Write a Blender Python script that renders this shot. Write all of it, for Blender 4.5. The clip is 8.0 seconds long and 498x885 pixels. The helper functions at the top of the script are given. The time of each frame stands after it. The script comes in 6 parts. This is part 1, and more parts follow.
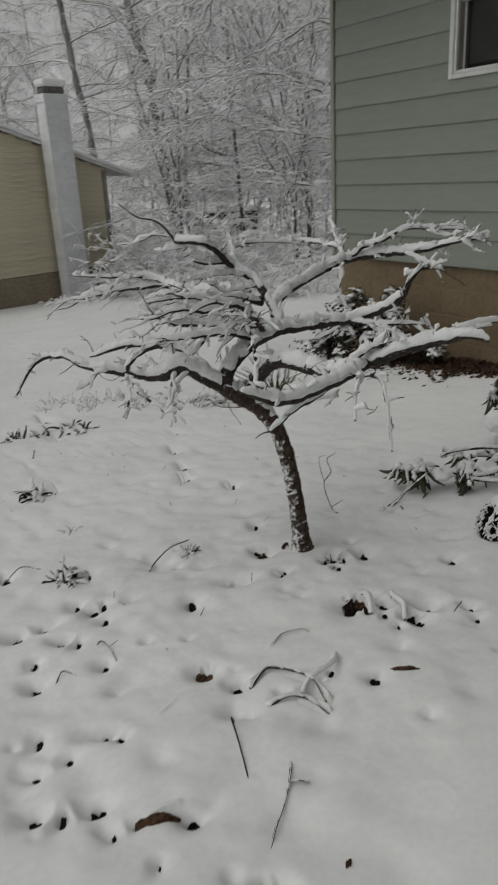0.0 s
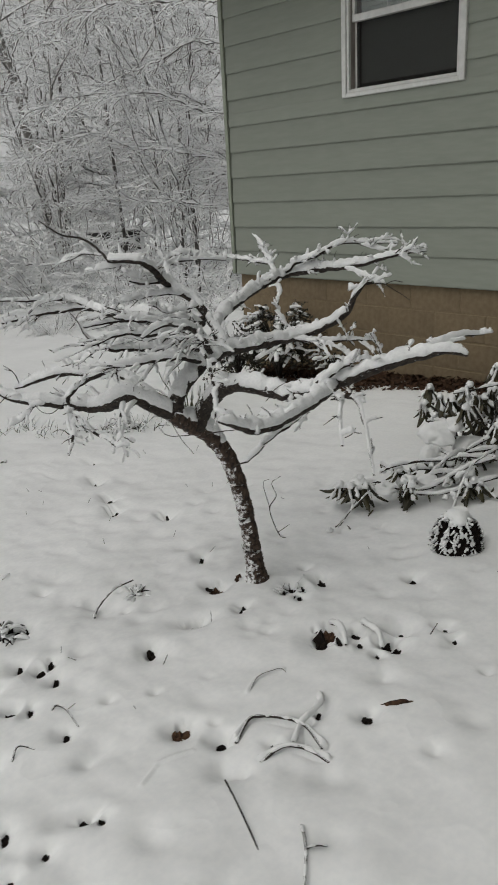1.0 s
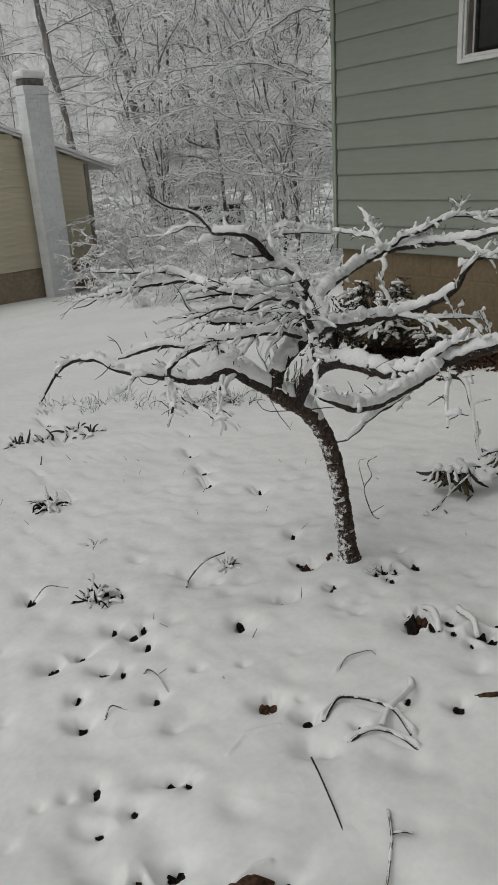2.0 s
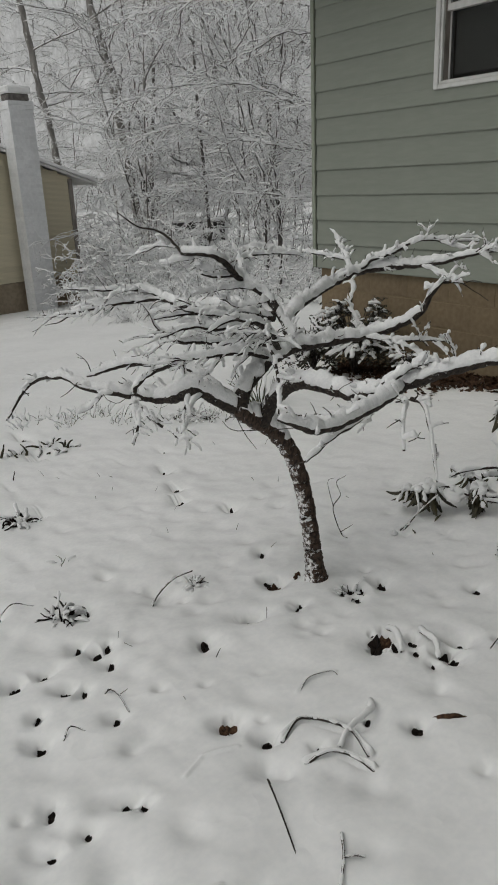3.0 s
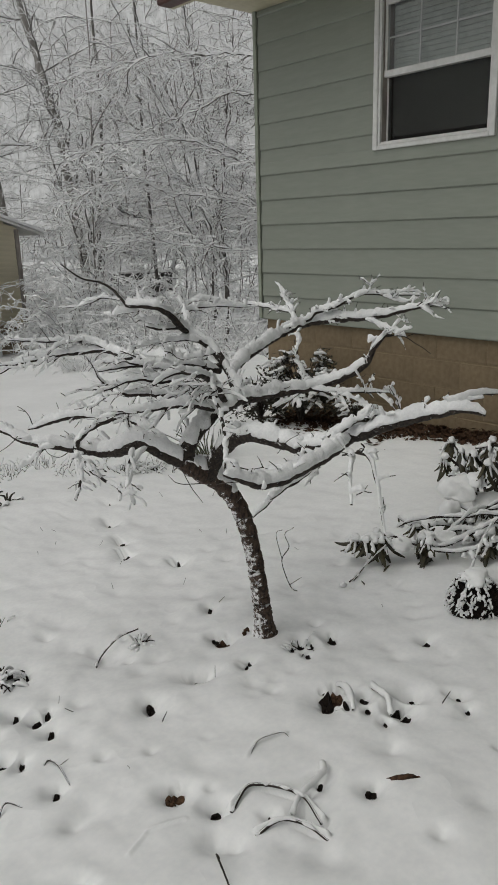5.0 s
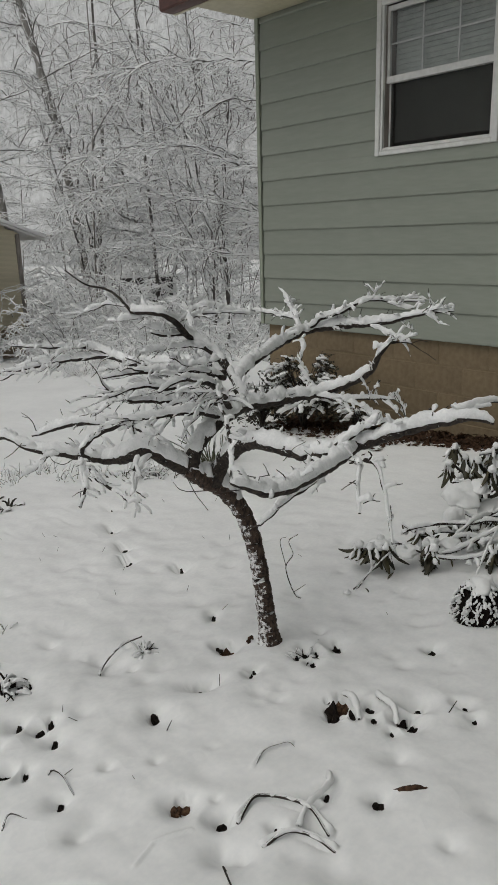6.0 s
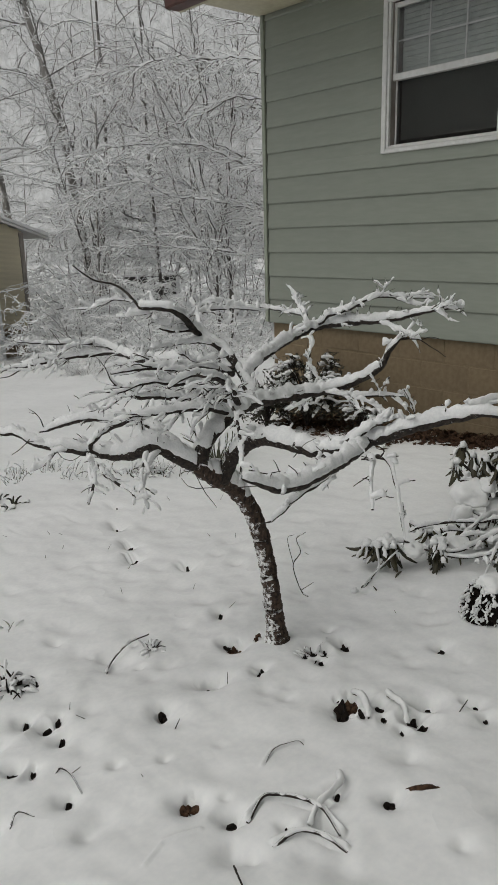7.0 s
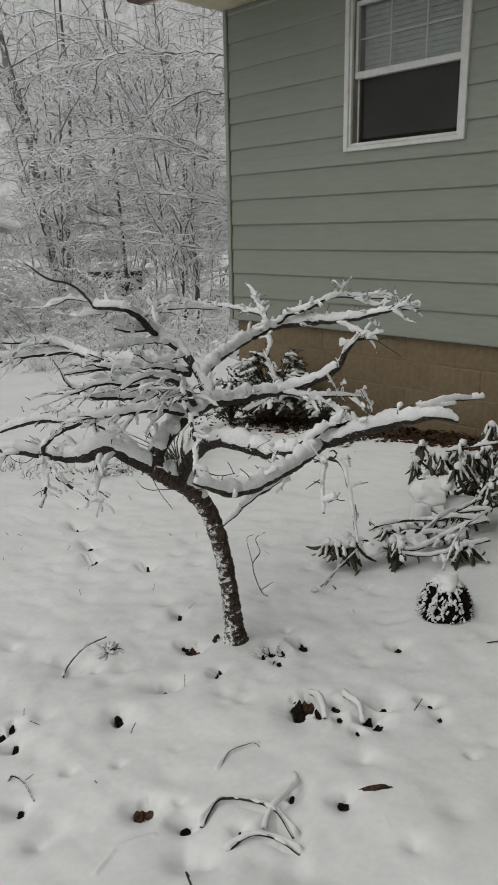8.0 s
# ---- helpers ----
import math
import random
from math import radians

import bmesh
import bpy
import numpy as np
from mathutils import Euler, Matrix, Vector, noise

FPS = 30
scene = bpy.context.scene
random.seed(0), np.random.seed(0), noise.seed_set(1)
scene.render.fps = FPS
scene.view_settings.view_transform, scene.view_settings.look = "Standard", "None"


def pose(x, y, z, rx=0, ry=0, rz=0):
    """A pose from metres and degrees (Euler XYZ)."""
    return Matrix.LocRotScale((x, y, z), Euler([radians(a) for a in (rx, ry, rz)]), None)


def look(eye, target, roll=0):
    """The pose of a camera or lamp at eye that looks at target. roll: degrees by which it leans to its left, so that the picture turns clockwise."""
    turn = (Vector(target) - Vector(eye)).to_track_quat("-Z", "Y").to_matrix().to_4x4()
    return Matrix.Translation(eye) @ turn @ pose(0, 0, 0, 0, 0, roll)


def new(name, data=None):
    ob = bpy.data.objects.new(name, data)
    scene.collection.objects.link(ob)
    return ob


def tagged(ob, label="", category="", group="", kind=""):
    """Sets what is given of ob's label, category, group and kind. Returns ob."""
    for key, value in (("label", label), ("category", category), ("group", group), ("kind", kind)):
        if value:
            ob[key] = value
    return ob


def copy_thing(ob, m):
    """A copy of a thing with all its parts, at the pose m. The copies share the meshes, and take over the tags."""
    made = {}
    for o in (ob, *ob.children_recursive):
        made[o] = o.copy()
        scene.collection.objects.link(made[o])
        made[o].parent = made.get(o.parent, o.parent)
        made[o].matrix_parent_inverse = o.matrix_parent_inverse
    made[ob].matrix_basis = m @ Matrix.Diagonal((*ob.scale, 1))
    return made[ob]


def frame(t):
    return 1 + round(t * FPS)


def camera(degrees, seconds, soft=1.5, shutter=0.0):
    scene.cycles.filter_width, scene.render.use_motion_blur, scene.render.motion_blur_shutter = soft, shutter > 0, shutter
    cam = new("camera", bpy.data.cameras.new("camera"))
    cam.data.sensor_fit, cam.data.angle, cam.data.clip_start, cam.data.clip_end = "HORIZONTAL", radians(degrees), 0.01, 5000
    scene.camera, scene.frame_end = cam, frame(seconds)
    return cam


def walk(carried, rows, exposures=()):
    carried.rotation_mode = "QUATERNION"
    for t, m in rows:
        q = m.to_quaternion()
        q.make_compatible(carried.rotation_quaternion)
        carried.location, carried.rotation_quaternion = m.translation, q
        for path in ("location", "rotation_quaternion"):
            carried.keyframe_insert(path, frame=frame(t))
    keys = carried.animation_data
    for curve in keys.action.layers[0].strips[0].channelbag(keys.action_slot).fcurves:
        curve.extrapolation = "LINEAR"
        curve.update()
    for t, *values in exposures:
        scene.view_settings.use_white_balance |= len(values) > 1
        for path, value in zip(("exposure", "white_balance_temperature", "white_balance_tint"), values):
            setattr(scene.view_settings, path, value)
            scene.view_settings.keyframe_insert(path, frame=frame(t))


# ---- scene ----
cam = camera(37.6, 8.0, shutter=0.5)
PATH = [
    (0, (0.665, 0.424, 1.356), (1.705, 1.985, 0.662), -3.0),
    (0.3, (0.653, 0.491, 1.362), (1.784, 2.001, 0.697), -2.59),
    (0.5, (0.644, 0.54, 1.367), (1.848, 1.996, 0.711), -2.7),
    (0.7, (0.626, 0.589, 1.353), (1.898, 1.992, 0.710), -2.74),
    (1, (0.598, 0.665, 1.347), (1.885, 2.045, 0.683), -3.2),
    (1.2, (0.583, 0.694, 1.339), (1.815, 2.109, 0.648), -3.26),
    (1.3, (0.584, 0.699, 1.341), (1.774, 2.142, 0.634), -3.50),
    (1.5, (0.585, 0.704, 1.336), (1.702, 2.198, 0.613), -3.8),
    (1.7, (0.587, 0.701, 1.338), (1.664, 2.225, 0.618), -3.6),
    (3, (0.636, 0.655, 1.353), (1.762, 2.164, 0.679), -2.5),
    (3.5, (0.638, 0.665, 1.359), (1.803, 2.162, 0.725), -2.2),
    (4, (0.651, 0.671, 1.357), (1.864, 2.145, 0.762), -1.9),
    (4.5, (0.662, 0.671, 1.356), (1.915, 2.122, 0.786), -1.8),
    (6, (0.658, 0.695, 1.363), (1.924, 2.146, 0.82), -1.6),
    (6.5, (0.648, 0.702, 1.356), (1.913, 2.153, 0.814), -1.5),
    (7, (0.651, 0.718, 1.351), (1.912, 2.172, 0.807), -1.5),
    (7.5, (0.68, 0.716, 1.359), (1.963, 2.146, 0.803), -1.4),
    (8, (0.687, 0.704, 1.363), (2.008, 2.097, 0.806), -1.0),
]
walk(cam, [(t, look(eye, target, roll)) for t, eye, target, roll in PATH],
     exposures=[(t, stops - 0.15, 6600, 7) for t, stops in ((0, -0.68), (0.5, -0.57), (1.0, -0.36), (1.5, -0.44), (3.0, -0.49), (4.5, -0.38), (6.5, -0.38), (8.0, -0.37))])

# ---- light: overcast, falling snow ----
world = bpy.data.worlds.new("world")
scene.world = world
world.use_nodes = True
wn = world.node_tree
sky = wn.nodes.new("ShaderNodeTexSky")
sky.sky_type, sky.sun_disc = "NISHITA", False
sky.sun_elevation, sky.sun_rotation = radians(55), radians(279)
sky.dust_density, sky.air_density = 4.0, 1.0
grey = wn.nodes.new("ShaderNodeHueSaturation")
grey.inputs["Saturation"].default_value = 0.18
wn.links.new(sky.outputs["Color"], grey.inputs["Color"])
wn.links.new(grey.outputs["Color"], wn.nodes["Background"].inputs["Color"])
wn.nodes["Background"].inputs["Strength"].default_value = 0.123
sun = new("sun", bpy.data.lights.new("sun", "SUN"))
sun.data.energy, sun.data.angle, sun.data.color = 0.50, radians(65), (1.0, 0.98, 0.95)
sun.matrix_world = look((0, 0, 20), (0.69, -0.11, 19.0))


# ---- materials ----
def material(name, rough=0.6, metal=0.0, spec=0.4):
    m = bpy.data.materials.new(name)
    m.use_nodes = True
    b = m.node_tree.nodes["Principled BSDF"]
    b.inputs["Roughness"].default_value = rough
    b.inputs["Metallic"].default_value = metal
    b.inputs["Specular IOR Level"].default_value = spec
    return m, m.node_tree, b


def node(nt, kind, **values):
    n = nt.nodes.new(kind)
    for key, value in values.items():
        n.inputs[key].default_value = value
    return n


def noise_ramp(nt, scale, lo, hi, detail=4.0, stops=(0.35, 0.65), stretch=(1, 1, 1), rough=0.55):
    """A colour that wanders between lo and hi in object space."""
    tc = nt.nodes.new("ShaderNodeTexCoord")
    mp = nt.nodes.new("ShaderNodeMapping")
    mp.inputs["Scale"].default_value = stretch
    nt.links.new(tc.outputs["Object"], mp.inputs["Vector"])
    nz = node(nt, "ShaderNodeTexNoise", Scale=scale, Detail=detail, Roughness=rough)
    nt.links.new(mp.outputs["Vector"], nz.inputs["Vector"])
    rp = nt.nodes.new("ShaderNodeValToRGB")
    rp.color_ramp.elements[0].position, rp.color_ramp.elements[1].position = stops
    rp.color_ramp.elements[0].color, rp.color_ramp.elements[1].color = (*lo, 1), (*hi, 1)
    nt.links.new(nz.outputs["Fac"], rp.inputs["Fac"])
    return rp.outputs["Color"], nz.outputs["Fac"]


def mix(nt, fac, a, b, mode="MIX"):
    m = nt.nodes.new("ShaderNodeMix")
    m.data_type, m.blend_type = "RGBA", mode
    for i, v in ((0, fac), (6, a), (7, b)):
        if isinstance(v, (int, float)):
            m.inputs[i].default_value = v
        elif isinstance(v, tuple):
            m.inputs[i].default_value = (*v, 1)
        else:
            nt.links.new(v, m.inputs[i])
    return m.outputs[2]


def bump(nt, b, height, strength=0.3, distance=0.005):
    n = node(nt, "ShaderNodeBump", Strength=strength, Distance=distance)
    nt.links.new(height, n.inputs["Height"])
    nt.links.new(n.outputs["Normal"], b.inputs["Normal"])


def plain(name, lo, hi, scale=20, rough=0.6, bump_by=0.2, dist=0.003, metal=0.0, spec=0.4, stretch=(1, 1, 1), spread=0.0, coarse=None):
    """A surface of one colour with fine grain, a coarser drift and, with spread, a shade of its own for each piece."""
    m, nt, b = material(name, rough, metal, spec)
    c, f = noise_ramp(nt, scale, lo, hi, stretch=stretch)
    c2, f2 = noise_ramp(nt, scale * 0.11 if coarse is None else coarse, (0.86, 0.86, 0.86), (1.0, 1.0, 1.0), detail=3, stretch=stretch)
    c = mix(nt, 1.0, c, c2, "MULTIPLY")
    if spread:
        oi = nt.nodes.new("ShaderNodeObjectInfo")
        rp = nt.nodes.new("ShaderNodeValToRGB")
        rp.color_ramp.elements[0].color = (1 - spread, 1 - spread, 1 - spread, 1)
        nt.links.new(oi.outputs["Random"], rp.inputs["Fac"])
        c = mix(nt, 1.0, c, rp.outputs["Color"], "MULTIPLY")
    nt.links.new(c, b.inputs["Base Color"])
    bump(nt, b, f, bump_by, dist)
    return m


def snowy(name, lo, hi, scale, white, cover, patch, rough=0.85, stretch=(1, 1, 1), bump_by=0.6, dist=0.004, flat=(1, 1, 1.8), wind=0.0):
    """Bark with snow blown onto it in patches, more of it on the windward side."""
    m, nt, b = material(name, rough)
    c, f = noise_ramp(nt, scale, lo, hi, stretch=stretch)
    w, g = noise_ramp(nt, patch, (0, 0, 0), (1, 1, 1), detail=7, stops=(0, 1), stretch=flat, rough=0.72)
    geo = nt.nodes.new("ShaderNodeNewGeometry")
    dot = nt.nodes.new("ShaderNodeVectorMath")
    dot.operation = "DOT_PRODUCT"
    dot.inputs[1].default_value = (-0.75, 0.25, 0.6)
    nt.links.new(geo.outputs["Normal"], dot.inputs[0])
    add = nt.nodes.new("ShaderNodeMath")
    add.operation = "MULTIPLY_ADD"
    add.inputs[1].default_value = wind
    nt.links.new(dot.outputs["Value"], add.inputs[0])
    nt.links.new(g, add.inputs[2])
    rp = nt.nodes.new("ShaderNodeValToRGB")
    rp.color_ramp.elements[0].position, rp.color_ramp.elements[1].position = 1 - cover - 0.03, 1 - cover + 0.05
    nt.links.new(add.outputs["Value"], rp.inputs["Fac"])
    nt.links.new(mix(nt, rp.outputs["Color"], c, white), b.inputs["Base Color"])
    bump(nt, b, f, bump_by, dist)
    return m


SNOW = plain("snow", (0.83, 0.835, 0.835), (0.875, 0.875, 0.87), 60, 0.75, 0.12, 0.002, spec=0.2, coarse=2.0)
SNOW_FIELD, snt2, sb2 = material("settled_snow", 0.75, 0.0, 0.2)
sc, sf = noise_ramp(snt2, 60, (0.83, 0.835, 0.835), (0.875, 0.875, 0.87))
sc2, sf2 = noise_ramp(snt2, 1.4, (0.93, 0.93, 0.93), (1.0, 1.0, 1.0), detail=3)
snt2.links.new(mix(snt2, 1.0, sc, sc2, "MULTIPLY"), sb2.inputs["Base Color"])
sc3, sf3 = noise_ramp(snt2, 8, (0, 0, 0), (1, 1, 1), detail=1.2, stops=(0.22, 0.62), rough=0.4)
relief = node(snt2, "ShaderNodeBump", Strength=0.45, Distance=0.016)
snt2.links.new(sc3, relief.inputs["Height"])
grain = node(snt2, "ShaderNodeBump", Strength=0.12, Distance=0.002)
snt2.links.new(sf, grain.inputs["Height"])
snt2.links.new(relief.outputs["Normal"], grain.inputs["Normal"])
snt2.links.new(grain.outputs["Normal"], sb2.inputs["Normal"])
SNOW_CAP = plain("branch_snow", (0.80, 0.805, 0.81), (0.88, 0.88, 0.88), 160, 0.8, 0.5, 0.004, spec=0.12, coarse=14.0)
WOOD_SNOW = plain("twig_frost", (0.76, 0.765, 0.77), (0.87, 0.87, 0.87), 20, 0.8, 0.2, 0.004, spec=0.15)
BUSH_SNOW = plain("bush_frost", (0.84, 0.845, 0.85), (0.92, 0.92, 0.92), 20, 0.8, 0.2, 0.004, spec=0.15)
BARK = snowy("maple_bark", (0.018, 0.012, 0.009), (0.09, 0.058, 0.042), 110, (0.82, 0.82, 0.82), 0.39, 62, stretch=(1, 1, 0.5), flat=(1, 1, 0.8), wind=0.20)
LIMB_BARK = snowy("limb_bark", (0.010, 0.008, 0.007), (0.05, 0.038, 0.030), 110, (0.82, 0.82, 0.82), 0.33, 90, wind=0.08)
TWIG = plain("twig_bark", (0.012, 0.010, 0.008), (0.05, 0.038, 0.03), 120, 0.8)
# the next three barks are paled: snowfall haze is painted into their colour
HAZY_BARK = snowy("hazy_woodland_bark", (0.17, 0.158, 0.145), (0.32, 0.305, 0.285), 8, (0.75, 0.75, 0.75), 0.40, 5.0, stretch=(1, 1, 0.25), flat=(1, 1, 0.35), wind=0.12)
HAZY_TWIG = plain("hazy_woodland_twig", (0.12, 0.112, 0.105), (0.25, 0.238, 0.225), 10, 0.9)
HAZY_NEAR_TWIG = plain("hazy_understorey_bark", (0.08, 0.073, 0.067), (0.17, 0.157, 0.145), 14, 0.9)
LEAF_BROWN = plain("dead_leaf", (0.022, 0.012, 0.008), (0.12, 0.066, 0.038), 90, 0.75, 0.7, 0.003, spec=0.15, spread=0.3)
# near black: the shade inside snow hollows is put into this leaf colour
LEAF_DARK = plain("near_black_leaf", (0.004, 0.003, 0.0025), (0.018, 0.012, 0.009), 60, 0.7, 0.7, 0.003, spec=0.12)
LEAF_GREEN = plain("evergreen_leaf", (0.020, 0.019, 0.009), (0.066, 0.056, 0.024), 30, 0.5, 0.3, 0.002, spread=0.55)
LEAF_SHRUB = plain("shrub_leaf", (0.014, 0.012, 0.009), (0.05, 0.045, 0.025), 30, 0.6, 0.3, 0.002)
BLADE = plain("blade_leaf", (0.05, 0.055, 0.03), (0.12, 0.12, 0.07), 30, 0.6, 0.3, 0.001)
SIDING = plain("sage_siding", (0.234, 0.252, 0.215), (0.256, 0.274, 0.235), 40, 0.5, 0.08, 0.002, spread=0.07, stretch=(1, 0.15, 1), coarse=0.8)
SIDING_TRIM = plain("sage_trim", (0.24, 0.265, 0.21), (0.27, 0.295, 0.24), 30, 0.5, 0.08)
WHITE = plain("white_vinyl", (0.60, 0.60, 0.585), (0.68, 0.68, 0.665), 25, 0.4, 0.08, 0.001)
GREYWHITE = plain("weathered_jamb", (0.20, 0.175, 0.155), (0.34, 0.305, 0.275), 20, 0.6, 0.2, 0.002, stretch=(1, 1, 0.2))
BLOCK = plain("painted_block", (0.168, 0.124, 0.073), (0.208, 0.157, 0.096), 30, 0.8, 0.2, 0.003, spread=0.05, coarse=2.5)
MORTAR = plain("painted_mortar", (0.176, 0.131, 0.079), (0.214, 0.162, 0.100), 70, 0.9, 0.5, 0.003)
SOFFIT = plain("cream_soffit", (0.47, 0.43, 0.31), (0.54, 0.50, 0.37), 20, 0.5, 0.05)
FASCIA = plain("maroon_gutter", (0.055, 0.02, 0.016), (0.08, 0.03, 0.024), 20, 0.45, 0.1)
SHEET = plain("wall_sheathing", (0.10, 0.10, 0.09), (0.14, 0.14, 0.12), 10, 0.8)
ROOM = plain("room_plaster", (0.18, 0.17, 0.15), (0.22, 0.21, 0.19), 6, 0.8)
BLIND = plain("blind_slat", (0.37, 0.395, 0.37), (0.46, 0.485, 0.455), 20, 0.5, 0.05)
YELLOW = plain("yellow_siding", (0.60, 0.545, 0.40), (0.70, 0.635, 0.475), 12, 0.6, 0.1, 0.002, spread=0.1, stretch=(0.2, 1, 1))
GREY_BLOCK = plain("grey_foundation", (0.25, 0.20, 0.145), (0.32, 0.265, 0.195), 15, 0.9, 0.4, 0.004)
WHITE_BRICK = plain("whitewashed_brick", (0.76, 0.77, 0.78), (0.84, 0.85, 0.86), 18, 0.8, 0.3, 0.004, spread=0.08)
FLUE = plain("clay_flue", (0.10, 0.09, 0.085), (0.2, 0.185, 0.17), 12, 0.8)
SHED = plain("shed_board", (0.06, 0.057, 0.055), (0.12, 0.115, 0.11), 8, 0.9, 0.3, 0.004, spread=0.3, stretch=(1, 1, 0.2))
ROOFING = plain("dark_shingle", (0.05, 0.048, 0.045), (0.09, 0.085, 0.08), 30, 0.9)

GLASS, gnt, gb = material("window_glass", 0.03, 0.0, 0.5)
gb.inputs["Transmission Weight"].default_value = 1.0
gb.inputs["Base Color"].default_value = (0.93, 0.95, 0.95, 1)
gb.inputs["IOR"].default_value = 1.45
SCREEN, snt, sb = material("insect_screen", 0.7)
sb.inputs["Base Color"].default_value = (0.02, 0.018, 0.016, 1)
sb.inputs["Specular IOR Level"].default_value = 0.1
sb.inputs["Alpha"].default_value = 0.4

# backdrop colour that gives off its own light, standing in for snowfall haze
FAR, fnt, fb = material("far_woods_haze_glow", 1.0, 0.0, 0.0)
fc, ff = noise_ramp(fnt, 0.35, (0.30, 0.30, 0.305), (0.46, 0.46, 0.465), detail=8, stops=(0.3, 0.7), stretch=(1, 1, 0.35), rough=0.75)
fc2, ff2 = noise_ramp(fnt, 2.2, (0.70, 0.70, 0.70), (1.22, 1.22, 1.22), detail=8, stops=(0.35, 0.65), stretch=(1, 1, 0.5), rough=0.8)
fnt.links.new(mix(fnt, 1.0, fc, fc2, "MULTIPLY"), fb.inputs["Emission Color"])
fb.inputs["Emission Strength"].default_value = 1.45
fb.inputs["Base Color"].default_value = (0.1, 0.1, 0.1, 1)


# ---- mesh helpers ----
def mesh_of(name, verts, faces, smooth=False):
    me = bpy.data.meshes.new(name)
    me.from_pydata([tuple(v) for v in verts], [], faces)
    if smooth:
        me.polygons.foreach_set("use_smooth", [True] * len(me.polygons))
    me.update()
    return me


def part(name, me, mat, parent=None, label=""):
    """Links a mesh (or a bmesh) as one object under a thing or a part."""
    if isinstance(me, bmesh.types.BMesh):
        bm = me
        me = bpy.data.meshes.new(name)
        bm.to_mesh(me)
        bm.free()
    if not me.materials:
        me.materials.append(mat)
    ob = new(name, me)
    ob.parent = parent
    return tagged(ob, label)


def thing(name, m, label, category, group="", kind=""):
    """An Empty at a thing's base, to parent its parts."""
    ob = new(name)
    ob.empty_display_size = 0.1
    ob.matrix_basis = m
    return tagged(ob, label, category, group, kind)


def boxes(*items):
    """A bmesh of bevelled boxes, each (x0, y0, z0, x1, y1, z1[, bevel])."""
    bm = bmesh.new()
    for x0, y0, z0, x1, y1, z1, *bev in items:
        got = bmesh.ops.create_cube(bm, size=1.0)["verts"]
        bmesh.ops.scale(bm, vec=(x1 - x0, y1 - y0, z1 - z0), verts=got)
        bmesh.ops.translate(bm, vec=((x0 + x1) / 2, (y0 + y1) / 2, (z0 + z1) / 2), verts=got)
        if bev:
            edges = list({e for v in got for e in v.link_edges})
            bmesh.ops.bevel(bm, geom=edges, offset=bev[0], segments=1, affect="EDGES")
    return bm


def extrude(profile, axis, a, b):
    """A closed prism: a profile of (u, w) pairs, u across and w up, drawn along x or y from a to b."""
    n = len(profile)
    put = (lambda u, w, s: (s, u, w)) if axis == "x" else (lambda u, w, s: (u, s, w))
    verts = [put(u, w, a) for u, w in profile] + [put(u, w, b) for u, w in profile]
    faces = [(i, (i + 1) % n, n + (i + 1) % n, n + i) for i in range(n)]
    faces += [tuple(range(n))[::-1], tuple(range(n, 2 * n))]
    me = mesh_of("prism", verts, faces)
    bm = bmesh.new()
    bm.from_mesh(me)
    bmesh.ops.recalc_face_normals(bm, faces=bm.faces)
    bm.to_mesh(me)
    bm.free()
    return me


def curve_through(points, step):
    """Evenly spaced points of a smooth line through the given ones (any number of columns)."""
    p = np.array(points, float)
    if len(p) < 3:
        n = max(2, int(np.linalg.norm(p[1, :3] - p[0, :3]) / step) + 1)
        return p[0] + (p[1] - p[0]) * np.linspace(0, 1, n)[:, None]
    q = np.vstack([2 * p[0] - p[1], p, 2 * p[-1] - p[-2]])
    out = []
    for i in range(1, len(q) - 2):
        n = max(1, int(round(np.linalg.norm(q[i + 1, :3] - q[i, :3]) / step)))
        for s in np.arange(n) / n:
            out.append(0.5 * (2 * q[i] + (q[i + 1] - q[i - 1]) * s + (2 * q[i - 1] - 5 * q[i] + 4 * q[i + 1] - q[i + 2]) * s * s
                              + (3 * q[i] - q[i - 1] - 3 * q[i + 1] + q[i + 2]) * s ** 3))
    out.append(q[-2])
    return np.array(out)


def frames_of(p):
    """Tangent, level side and upward normal along a line."""
    t = np.gradient(p, axis=0) if len(p) > 1 else np.array([[0, 0, 1.0]])
    t /= np.maximum(np.linalg.norm(t, axis=1)[:, None], 1e-9)
    s = np.cross(t, (0, 0, 1.0))
    n = np.linalg.norm(s, axis=1)
    steep = n < 0.12
    s[steep] = np.cross(t[steep], (0.3, 1.0, 0.0))
    s /= np.linalg.norm(s, axis=1)[:, None]
    return t, s, np.cross(s, t)


